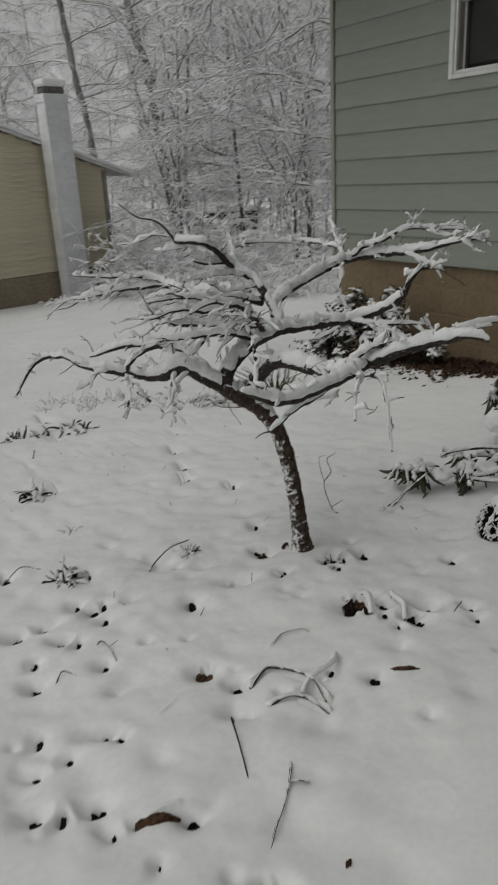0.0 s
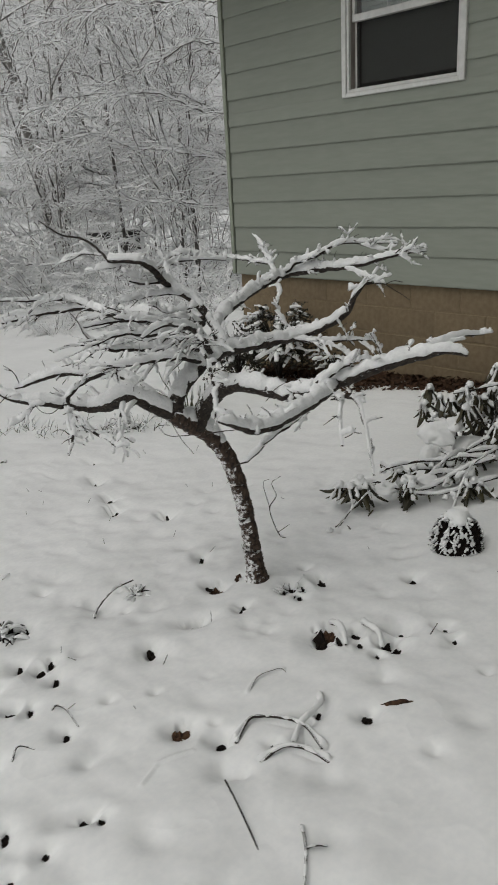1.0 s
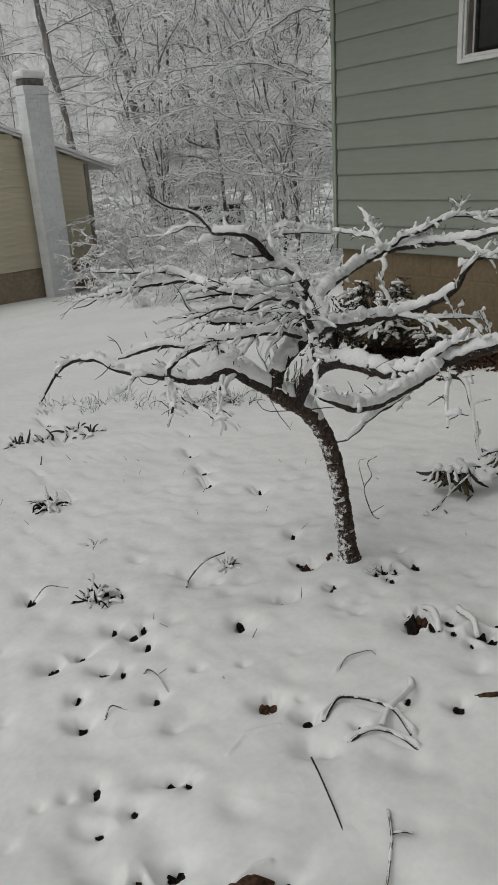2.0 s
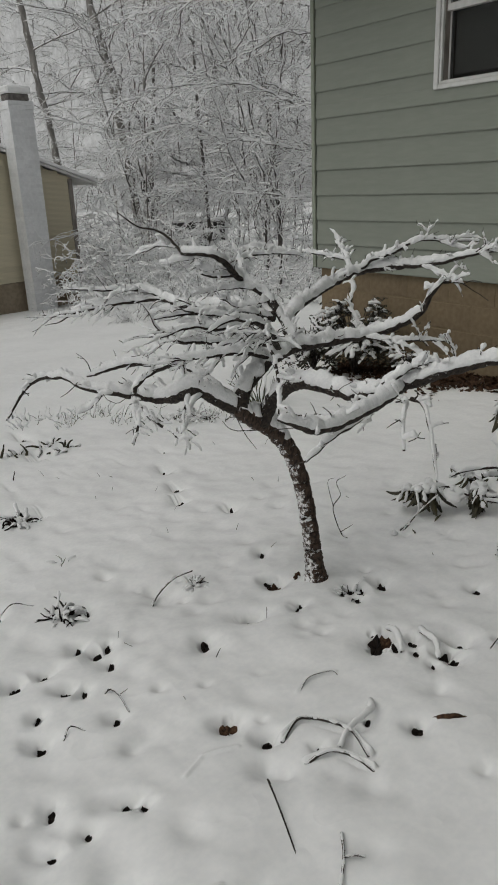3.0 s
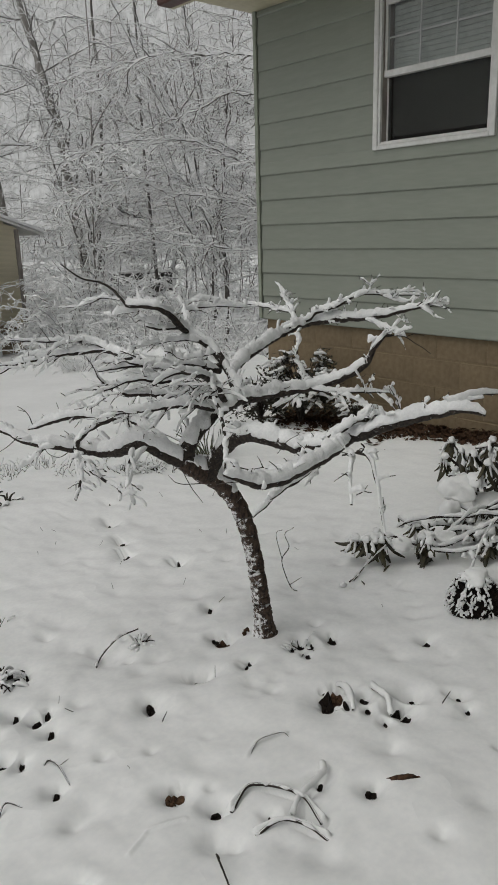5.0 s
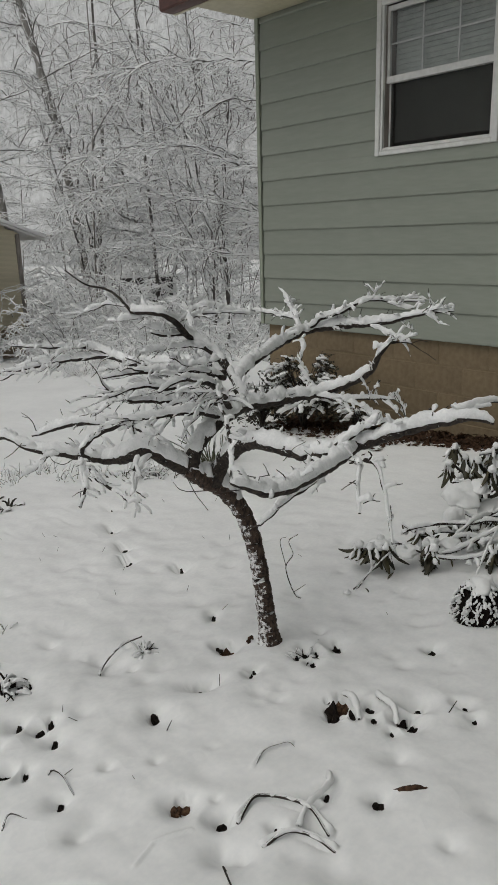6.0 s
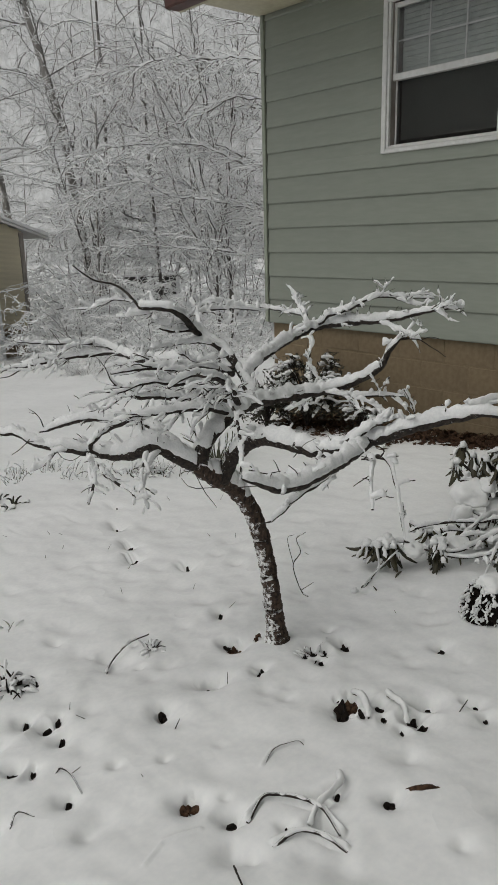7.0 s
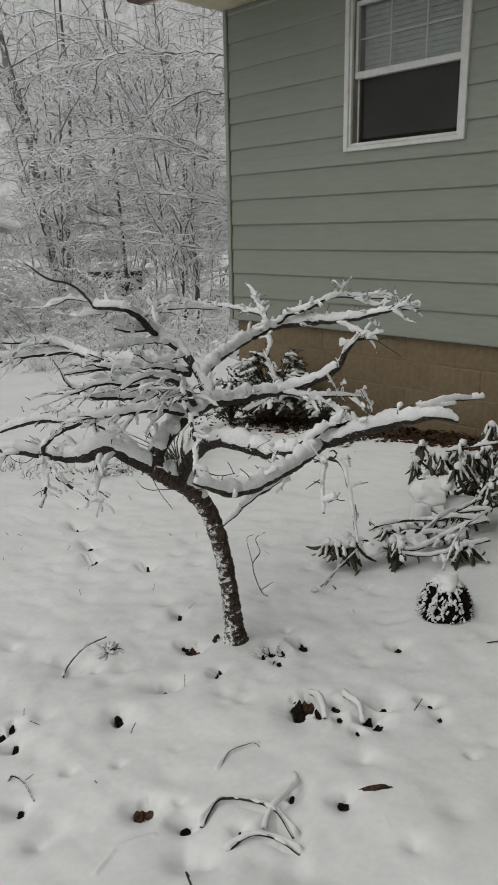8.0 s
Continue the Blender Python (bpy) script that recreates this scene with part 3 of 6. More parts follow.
for k in range(27):
    zz = z0 + 0.09 + 0.034 * k
    s = part("blind_slat", mesh_of("blind_slat", [(0.075, a + 0.03 - CORNER, zz), (0.075, b - 0.03 - CORNER, zz), (0.084, b - 0.03 - CORNER, zz + 0.034), (0.084, a + 0.03 - CORNER, zz + 0.034),
                                                  (0.075, a + 0.03 - CORNER, zz + 0.001), (0.075, b - 0.03 - CORNER, zz + 0.001), (0.084, b - 0.03 - CORNER, zz + 0.035), (0.084, a + 0.03 - CORNER, zz + 0.035)],
                                    [(0, 1, 2, 3), (7, 6, 5, 4), (0, 4, 5, 1), (3, 2, 6, 7)]), BLIND, win)
hbox("room", ROOM, (WX + 0.15, 2.4, 0.9, WX + 3.4, 2.5, 3.05), (WX + 0.15, 5.3, 0.9, WX + 3.4, 5.4, 3.05), (WX + 3.3, 2.51, 0.9, WX + 3.4, 5.29, 3.05), (WX + 0.15, 2.51, 0.85, WX + 3.29, 5.29, 0.9), (WX + 0.15, 2.51, 3.0, WX + 3.29, 5.29, 3.05))

# eave, gutter and roof
hbox("soffit", SOFFIT, (WX - 0.594, SOUTH, TOP + 0.001, WX + 0.14, CORNER + 0.03, TOP + 0.02), label="cream boxed soffit")
hbox("gutter", FASCIA, (WX - 0.76, SOUTH, TOP - 0.005, WX - 0.621, CORNER + 0.30, TOP + 0.12, 0.012), label="maroon metal gutter along the eave")
hbox("fascia", SOFFIT, (WX - 0.62, SOUTH, TOP - 0.004, WX - 0.595, CORNER + 0.30, TOP + 0.17))
roof = part("roof", extrude([(-0.64, TOP + 0.175), (4.0, TOP + 1.75), (8.6, TOP + 0.175), (8.6, TOP + 0.1), (4.0, TOP + 1.66), (-0.64, TOP + 0.1)], "y", SOUTH - CORNER - 0.2, 0.32), ROOFING, house)
part("roof_snow", extrude([(-0.70, TOP + 0.17), (-0.70, TOP + 0.23), (4.0, TOP + 1.83), (8.66, TOP + 0.23), (8.66, TOP + 0.17), (4.0, TOP + 1.752)], "y", SOUTH - CORNER - 0.22, 0.35), SNOW, roof)
gable = extrude([(0.0, TOP + 0.021), (8.0, TOP + 0.021), (7.9, TOP + 0.30), (4.0, TOP + 1.62), (0.1, TOP + 0.30)], "y", -0.14, -0.015)
part("gable", gable, SIDING, house)

# unseen wall, eave and roof added behind the walk to dim the near ground
hbox("wing_wall", SIDING, (1.1, -0.40, -0.4, WX - 0.03, -0.25, 6.4))
hbox("wing_soffit", SOFFIT, (0.9, -0.41, 6.401, WX - 0.64, 0.15, 6.44))
part("wing_roof", extrude([(0.17 - CORNER, 6.5), (-5.0 - CORNER, 8.0), (-5.0 - CORNER, 8.1), (0.2 - CORNER, 6.6)], "x", 0.8 - WX, -0.7), SNOW, house)

# foundation blocks
blk = random.Random(3)
bw, bh = 0.406, 0.2032
variants = []
for i in range(5):
    bm = boxes((0.0, 0.005, 0.005, 0.05, bw - 0.005, bh - 0.005, 0.004))
    for v in bm.verts:
        v.co.x += blk.uniform(-0.0015, 0.0015)
    me = bpy.data.meshes.new("block")
    bm.to_mesh(me)
    bm.free()
    variants.append(me)
for row in range(6):
    zt = 0.618 - bh * (row + 1)
    off = 0.0 if row % 2 else bw / 2
    for c in range(18):
        yy = CORNER - 0.055 - off - bw * (c + 1) + (bw / 2 if row % 2 == 0 else 0) - (0 if row % 2 == 0 else bw / 2) + 0.203
        if yy + bw > CORNER - 0.05:
            continue
        ob = part("block", variants[blk.randrange(5)], BLOCK, house)
        ob.location = (0.0265 + blk.uniform(-0.001, 0.001), yy - CORNER, zt)

# ---- the yellow house next door ----
nh = thing("neighbour_house", pose(7.37, 15.30, -1.07, 0, 0, 10.8), "yellow clapboard house with a white chimney and a snowy low roof", "house")
GW = 7.0  # gable end runs to -x from the corner
EV = 2.62  # wall height at the corner
RISE = 0.32
part("foundation", boxes((-GW, 0.02, -0.5, -0.01, 0.3, 0.72)), GREY_BLOCK, nh, "dirty grey-brown foundation")
part("wall", extrude([(-GW, 0.73), (-0.005, 0.73), (-0.005, EV), (-GW / 2, EV + RISE * GW / 2), (-GW, EV)], "y", 0.02, 0.15), YELLOW, nh)
LAP = 0.102
for k in range(34):
    zz = 0.73 + LAP * k
    reach = min(GW / 2, (EV + RISE * GW / 2 - zz - LAP * 0.5) / RISE)
    if reach <= 0.1:
        break
    lo, hi = -GW / 2 - reach, min(-0.09, -GW / 2 + reach)
    ob = part("siding_board", extrude([(0.019, LAP), (0.016, LAP), (0.0, 0.008), (0.0, 0.0), (0.019, 0.0)], "x", lo, hi), YELLOW, nh)
    ob.location.z = zz
part("corner_board", boxes((-0.085, -0.012, 0.7, 0.012, 0.1, EV - 0.02, 0.004)), GREYWHITE, nh)
part("side_wall", boxes((-0.15, 0.151, -0.5, 0.0, 9, EV)), YELLOW, nh)
part("far_wall", boxes((-GW, 0.151, -0.5, -GW + 0.14, 9, EV)), YELLOW, nh)
part("back_wall", boxes((-GW + 0.15, 8.86, -0.5, -0.16, 9, EV)), YELLOW, nh)
ov = 0.55
rp = [(-GW - ov, EV - RISE * ov + 0.03), (-GW / 2, EV + RISE * GW / 2 + 0.03), (ov, EV - RISE * ov + 0.03)]
up = lambda d: [(u, w + d) for u, w in rp]
nroof = part("roof", extrude(up(0.04) + rp[::-1], "y", -0.10, 9.3), WHITE, nh)
part("roof_snow", extrude(up(0.10) + up(0.042)[::-1], "y", -0.145, 9.32), SNOW, nroof)
part("fascia", extrude(up(0.03) + up(-0.02)[::-1], "y", -0.121, -0.101), WHITE, nroof)
# chimney of painted brick, course by course
chim = thing("chimney", pose(6.23, 14.80, -1.07, 0, 0, 10.8), "white painted brick chimney with a snow-capped flue", "chimney")
CW, CD = 0.245, 0.15
part("shaft", boxes((-CW + 0.008, -CD + 0.008, -0.4, CW - 0.008, CD - 0.008, 3.93)), WHITE_BRICK, chim)
cuts = [(-CW, -0.082), (-0.078, 0.082), (0.086, CW)], [(-CW, -0.002), (0.002, CW)]
for k in range(58):
    zz, grow_by = -0.2 + 0.0715 * k, 0.0 if k < 56 else 0.018
    for lo, hi in cuts[k % 2]:
        part("brick", boxes((lo - (grow_by if lo == -CW else 0), -CD - grow_by, zz + 0.002, hi + (grow_by if hi == CW else 0), CD + grow_by, zz + 0.0705)), WHITE_BRICK, chim)
part("flue", boxes((-0.215, -0.13, 3.95, 0.215, 0.13, 4.07, 0.02)), FLUE, chim, "grey clay flue")
part("snow_cap", boxes((-0.25, -0.165, 4.071, 0.25, 0.165, 4.20, 0.03)), SNOW, chim)

# dark shed in the woods
shed = thing("shed", pose(14.0, 21.0, -1.65, 0, 0, -25), "dark weathered board shed under a flat snowy roof", "shed")
part("wall", boxes((-1.0, 0, -0.3, 1.0, 1.6, 1.75)), SHED, shed)
for i in range(16):
    part("board", boxes((-1.0 + 0.125 * i + 0.004, -0.02, -0.3, -0.875 + 0.125 * i - 0.004, -0.001, 1.74)), SHED, shed)
sr = part("roof", boxes((-1.15, -0.2, 1.751, 1.15, 1.8, 1.83)), ROOFING, shed)
part("roof_snow", boxes((-1.17, -0.22, 1.831, 1.17, 1.82, 1.92, 0.03)), SNOW, sr)

# ---- the small maple, in its own axes: x across, y away, z up from its foot; last number the radius in millimetres ----
BOUGHS = {}
BOUGHS["trunk"] = [(-0.005, -0.005, -0.002, 36), (-0.014, -0.010, 0.121, 30), (-0.033, -0.015, 0.287, 27), (-0.056, -0.025, 0.409, 27), (-0.086, -0.035, 0.500, 27), (-0.134, -0.080, 0.582, 27), (-0.186, -0.140, 0.638, 27), (-0.235, -0.200, 0.696, 25)]
BOUGHS["low_left"] = [(-0.235, -0.200, 0.696, 26), (-0.292, -0.220, 0.734, 22.4), (-0.344, -0.230, 0.768, 21.2), (-0.397, -0.200, 0.738, 22.4), (-0.461, -0.160, 0.721, 21.2), (-0.533, -0.160, 0.733, 17.7), (-0.611, -0.170, 0.746, 14.2), (-0.688, -0.150, 0.755, 11.8), (-0.748, -0.130, 0.778, 9.4), (-0.824, -0.100, 0.775, 8.3), (-0.902, -0.060, 0.731, 5.9), (-0.987, -0.030, 0.625, 3.5)]
BOUGHS["low_left_upper"] = [(-0.238, -0.210, 0.715, 16.5), (-0.297, -0.160, 0.740, 14.2), (-0.376, -0.060, 0.778, 11.8), (-0.479, 0.020, 0.775, 11.8), (-0.593, 0.060, 0.773, 10.6), (-0.674, 0.090, 0.748, 8.3), (-0.754, 0.110, 0.720, 4.7)]
BOUGHS["middle"] = [(-0.224, -0.200, 0.693, 26), (-0.212, -0.180, 0.738, 23.6), (-0.181, -0.130, 0.774, 22.4), (-0.132, -0.060, 0.806, 22.4), (-0.074, 0.060, 0.811, 21.2)]
BOUGHS["middle_right"] = [(-0.074, 0.060, 0.811, 20.1), (0.007, 0.140, 0.805, 18.9), (0.103, 0.210, 0.803, 17.7), (0.202, 0.250, 0.811, 16.5), (0.283, 0.220, 0.842, 14.2), (0.343, 0.170, 0.889, 11.8), (0.371, 0.150, 0.947, 9.4), (0.399, 0.140, 0.985, 6.5), (0.425, 0.146, 0.988, 4.0)]
BOUGHS["right"] = [(-0.165, -0.130, 0.624, 26), (-0.134, -0.150, 0.693, 24.8), (-0.089, -0.200, 0.752, 23.6), (-0.036, -0.260, 0.784, 22.4), (0.027, -0.310, 0.781, 21.2), (0.084, -0.350, 0.774, 20.1), (0.143, -0.410, 0.791, 20.1), (0.205, -0.470, 0.829, 18.9), (0.265, -0.510, 0.859, 16.5), (0.328, -0.550, 0.890, 14.2), (0.390, -0.580, 0.909, 11.8), (0.437, -0.610, 0.924, 8.3), (0.481, -0.630, 0.915, 4.7)]
BOUGHS["right_tip"] = [(0.380, -0.570, 0.905, 8.3), (0.436, -0.550, 0.924, 7.1), (0.494, -0.530, 0.939, 4.7), (0.564, -0.500, 0.933, 2.4)]
BOUGHS["right_front"] = [(0.205, -0.470, 0.826, 15.3), (0.145, -0.560, 0.816, 15.3), (0.086, -0.630, 0.809, 15.3), (0.031, -0.690, 0.802, 14.2), (-0.019, -0.730, 0.805, 13), (-0.060, -0.760, 0.827, 8.3), (-0.094, -0.780, 0.844, 3.5)]
BOUGHS["right_front_low"] = [(0.123, -0.580, 0.809, 8.3), (0.079, -0.630, 0.789, 8.3), (0.039, -0.660, 0.774, 7.1), (-0.006, -0.680, 0.743, 5.9), (-0.037, -0.690, 0.715, 3.5)]
BOUGHS["stem"] = [(-0.067, 0.070, 0.804, 16.5), (-0.070, 0.090, 0.842, 15.3), (-0.097, 0.130, 0.884, 14.2), (-0.115, 0.150, 0.910, 14.2)]
BOUGHS["upper_right"] = [(-0.081, 0.100, 0.831, 15.3), (-0.087, 0.150, 0.880, 16.5), (-0.044, 0.240, 0.916, 16.5), (0.038, 0.400, 0.943, 16.5), (0.128, 0.540, 0.967, 15.3), (0.210, 0.620, 0.978, 15.3), (0.321, 0.570, 0.994, 14.2), (0.422, 0.490, 1.007, 11.8), (0.513, 0.440, 1.030, 9.4), (0.580, 0.390, 1.049, 5.9), (0.666, 0.370, 1.056, 2.4)]
BOUGHS["upper_right_top"] = [(0.164, 0.590, 0.970, 8.3), (0.228, 0.590, 1.017, 8.3), (0.308, 0.560, 1.047, 7.1), (0.376, 0.530, 1.085, 5.9), (0.475, 0.510, 1.084, 4.7), (0.591, 0.480, 1.080, 2.4)]
BOUGHS["upper_right_back"] = [(0.154, 0.600, 0.969, 8.3), (0.143, 0.670, 1.005, 8.3), (0.121, 0.800, 1.059, 7.1), (0.105, 0.920, 1.095, 4.7)]
BOUGHS["upper_right_left"] = [(0.150, 0.680, 1.010, 7.1), (0.080, 0.820, 1.013, 5.9), (-0.009, 0.900, 1.024, 4.7), (-0.116, 0.970, 1.027, 2.4)]
BOUGHS["upper_left"] = [(-0.115, 0.150, 0.910, 14.2), (-0.150, 0.180, 0.956, 14.2), (-0.205, 0.200, 0.993, 14.2), (-0.243, 0.190, 1.021, 13), (-0.275, 0.120, 1.073, 11.8), (-0.313, 0.060, 1.106, 10.6), (-0.407, 0.100, 1.111, 9.4)]
BOUGHS["upper_left_twig"] = [(-0.407, 0.100, 1.111, 4.7), (-0.450, 0.150, 1.149, 4.1), (-0.496, 0.190, 1.174, 3.5), (-0.566, 0.230, 1.187, 2.9), (-0.642, 0.280, 1.232, 1.8)]
BOUGHS["upper_left_low"] = [(-0.252, 0.190, 1.025, 5.9), (-0.309, 0.120, 1.032, 5.9), (-0.346, 0.070, 1.047, 3.5)]
BOUGHS["upper_mid"] = [(-0.199, 0.200, 0.989, 8.3), (-0.236, 0.240, 1.051, 5.9), (-0.221, 0.320, 1.071, 5.9), (-0.136, 0.370, 1.073, 3.5), (-0.039, 0.420, 1.060, 2.4)]
BOUGHS["back_left"] = [(-0.128, 0.130, 0.900, 13), (-0.232, 0.240, 0.921, 13), (-0.350, 0.370, 0.902, 13), (-0.469, 0.500, 0.884, 13), (-0.588, 0.650, 0.889, 11.8), (-0.700, 0.660, 0.883, 10.6), (-0.806, 0.640, 0.874, 8.3), (-0.918, 0.640, 0.850, 5.9), (-1.062, 0.670, 0.827, 3.5)]
BOUGHS["back_left_top"] = [(-0.551, 0.620, 0.879, 9.4), (-0.620, 0.660, 0.914, 9.4), (-0.715, 0.650, 0.932, 8.3), (-0.806, 0.620, 0.934, 5.9), (-0.950, 0.600, 0.947, 2.4)]
BOUGHS["mid_left"] = [(-0.085, 0.060, 0.818, 14.2), (-0.164, 0.060, 0.827, 13), (-0.245, 0.080, 0.829, 11.8), (-0.344, 0.090, 0.831, 10.6), (-0.423, 0.030, 0.848, 8.3), (-0.476, 0.000, 0.887, 4.7)]
BOUGHS["mid_left_two"] = [(-0.128, 0.120, 0.892, 10.6), (-0.205, 0.070, 0.921, 10.6), (-0.287, 0.020, 0.932, 9.4), (-0.374, -0.030, 0.944, 7.1), (-0.475, -0.080, 0.939, 3.5)]
BOUGHS["mid_left_three"] = [(-0.144, 0.020, 0.867, 10.6), (-0.222, -0.080, 0.907, 9.4), (-0.287, -0.160, 0.921, 8.3), (-0.353, -0.200, 0.934, 5.9), (-0.435, -0.230, 0.911, 3.5)]
BOUGHS["mid_left_four"] = [(-0.135, -0.080, 0.811, 10.6), (-0.194, -0.180, 0.853, 9.4), (-0.253, -0.230, 0.862, 8.3), (-0.324, -0.280, 0.865, 5.9), (-0.404, -0.300, 0.861, 3.5)]
BOUGHS["centre_front"] = [(-0.110, -0.030, 0.821, 10.6), (-0.129, -0.180, 0.908, 9.4), (-0.167, -0.280, 0.957, 8.3), (-0.222, -0.360, 0.979, 5.9), (-0.276, -0.400, 0.957, 3.5)]
BOUGHS["mid_right_low"] = [(0.162, 0.230, 0.803, 7.1), (0.255, 0.220, 0.789, 5.9), (0.347, 0.200, 0.793, 4.7), (0.446, 0.180, 0.791, 2.4)]
BOUGHS["hang_one"] = [(0.188, -0.580, 0.821, 5.9), (0.182, -0.680, 0.841, 4.7), (0.168, -0.740, 0.824, 4.1), (0.166, -0.780, 0.770, 2.9)]
BOUGHS["hang_two"] = [(0.210, -0.560, 0.817, 5.9), (0.235, -0.580, 0.809, 4.7), (0.248, -0.610, 0.764, 4.1), (0.254, -0.640, 0.707, 3.5), (0.261, -0.660, 0.647, 2.4)]
BOUGHS["left_hang"] = [(-0.314, -0.220, 0.753, 5.9), (-0.344, -0.280, 0.739, 4.7), (-0.358, -0.330, 0.700, 3.5), (-0.364, -0.360, 0.663, 2.4)]
BOUGHS["left_hang_two"] = [(-0.541, -0.160, 0.733, 5.9), (-0.526, -0.230, 0.704, 4.7), (-0.511, -0.280, 0.655, 3.5), (-0.522, -0.300, 0.621, 2.4)]

# slender branches that carry long slabs of snow, in the same axes
TWIGS = {}
TWIGS['left_far'] = [(-0.800, 0.640, 0.881, 4), (-0.863, 0.650, 0.881, 3.5), (-0.912, 0.660, 0.863, 3), (-0.972, 0.670, 0.845, 2.5), (-1.073, 0.680, 0.814, 1.5)]
TWIGS['left_far_low'] = [(-0.814, 0.640, 0.872, 4), (-0.851, 0.630, 0.844, 3.5), (-0.880, 0.620, 0.847, 3), (-0.918, 0.610, 0.834, 2), (-0.962, 0.600, 0.841, 1.5)]
TWIGS['left_cross'] = [(-0.663, 0.600, 0.939, 3), (-0.741, 0.567, 0.927, 3), (-0.778, 0.533, 0.901, 3), (-0.793, 0.500, 0.876, 2)]
TWIGS['left_spur'] = [(-0.787, 0.600, 0.936, 2), (-0.803, 0.590, 0.968, 1.6), (-0.817, 0.580, 0.993, 1.2)]
TWIGS['layer_top'] = [(-0.159, 0.200, 0.971, 6), (-0.239, 0.180, 0.987, 5), (-0.328, 0.160, 0.981, 4), (-0.380, 0.140, 0.975, 3), (-0.414, 0.120, 0.963, 2)]
TWIGS['layer_dark'] = [(-0.137, 0.050, 0.961, 5), (-0.193, 0.022, 0.957, 4.5), (-0.237, -0.005, 0.956, 4), (-0.267, -0.033, 0.983, 3), (-0.279, -0.060, 0.997, 2)]
TWIGS['layer_two'] = [(-0.168, 0.150, 0.928, 6), (-0.240, 0.160, 0.928, 5), (-0.314, 0.170, 0.923, 5), (-0.389, 0.180, 0.911, 4), (-0.455, 0.190, 0.892, 4), (-0.500, 0.200, 0.884, 3)]
TWIGS['layer_two_tip'] = [(-0.351, 0.170, 0.917, 4), (-0.396, 0.178, 0.937, 3.5), (-0.452, 0.185, 0.930, 3), (-0.509, 0.192, 0.915, 2.5), (-0.557, 0.200, 0.908, 2)]
TWIGS['layer_three'] = [(-0.165, 0.050, 0.924, 6), (-0.250, 0.040, 0.935, 5), (-0.292, 0.030, 0.926, 5), (-0.318, 0.020, 0.912, 4), (-0.372, 0.010, 0.905, 3), (-0.417, 0.000, 0.912, 2)]
TWIGS['layer_four'] = [(-0.169, -0.050, 0.925, 5), (-0.235, -0.062, 0.919, 4.5), (-0.292, -0.075, 0.903, 4), (-0.349, -0.087, 0.890, 3), (-0.405, -0.100, 0.883, 2)]
TWIGS['layer_five'] = [(-0.148, 0.000, 0.867, 5), (-0.207, 0.010, 0.880, 5), (-0.269, 0.020, 0.866, 4), (-0.321, 0.030, 0.869, 3.5), (-0.382, 0.040, 0.882, 3), (-0.427, 0.050, 0.878, 2)]
TWIGS['drop_one'] = [(-0.144, -0.080, 0.930, 6), (-0.176, -0.104, 0.902, 6), (-0.224, -0.128, 0.879, 5), (-0.279, -0.152, 0.866, 4.5), (-0.310, -0.176, 0.838, 4), (-0.326, -0.200, 0.824, 3)]
TWIGS['drop_two'] = [(-0.161, -0.120, 0.876, 5), (-0.223, -0.163, 0.867, 4), (-0.268, -0.207, 0.845, 3.5), (-0.301, -0.250, 0.810, 3)]
TWIGS['drop_three'] = [(-0.119, -0.150, 0.897, 5), (-0.167, -0.163, 0.865, 4.5), (-0.205, -0.175, 0.832, 4), (-0.232, -0.188, 0.808, 3), (-0.243, -0.200, 0.783, 2)]
TWIGS['arc_low'] = [(-0.413, -0.100, 0.878, 4), (-0.466, -0.067, 0.862, 3), (-0.502, -0.033, 0.840, 2.5), (-0.534, 0.000, 0.814, 2)]
TWIGS['arc_low_two'] = [(-0.446, -0.100, 0.872, 3), (-0.477, -0.075, 0.847, 2.5), (-0.517, -0.050, 0.819, 2)]
TWIGS['snag'] = [(-0.144, -0.120, 0.880, 5), (-0.164, -0.130, 0.901, 3), (-0.184, -0.140, 0.919, 1.8)]
TWIGS['hooked'] = [(-0.738, 0.100, 0.739, 2.4), (-0.746, 0.100, 0.767, 2), (-0.760, 0.100, 0.786, 1.6), (-0.780, 0.100, 0.801, 1.2)]
TWIGS['hooked_side'] = [(-0.757, 0.100, 0.782, 1.4), (-0.778, 0.100, 0.788, 1)]
TWIGS['s_curve'] = [(-0.518, -0.240, 0.748, 5), (-0.512, -0.248, 0.777, 7), (-0.486, -0.256, 0.801, 7), (-0.446, -0.264, 0.826, 6), (-0.405, -0.272, 0.842, 5), (-0.372, -0.280, 0.857, 3)]
TWIGS['riser'] = [(-0.364, -0.200, 0.753, 4), (-0.374, -0.205, 0.795, 4), (-0.377, -0.210, 0.834, 3.5), (-0.362, -0.215, 0.866, 2.5), (-0.350, -0.220, 0.886, 1.5)]
TWIGS['side_low'] = [(-0.584, -0.220, 0.753, 5), (-0.614, -0.227, 0.751, 4.5), (-0.639, -0.235, 0.725, 4), (-0.667, -0.242, 0.708, 3), (-0.687, -0.250, 0.702, 2)]
TWIGS['whisker'] = [(-0.693, -0.200, 0.781, 2), (-0.698, -0.250, 0.773, 1.6), (-0.713, -0.300, 0.766, 1)]
TWIGS['whisker_two'] = [(-0.542, -0.200, 0.740, 1.6), (-0.568, -0.233, 0.727, 1.4), (-0.586, -0.267, 0.743, 1.2), (-0.592, -0.300, 0.772, 1)]
TWIGS['left_drop'] = [(-0.350, -0.300, 0.774, 4), (-0.357, -0.325, 0.750, 4), (-0.366, -0.350, 0.710, 3.5), (-0.355, -0.375, 0.684, 3), (-0.344, -0.400, 0.668, 2)]
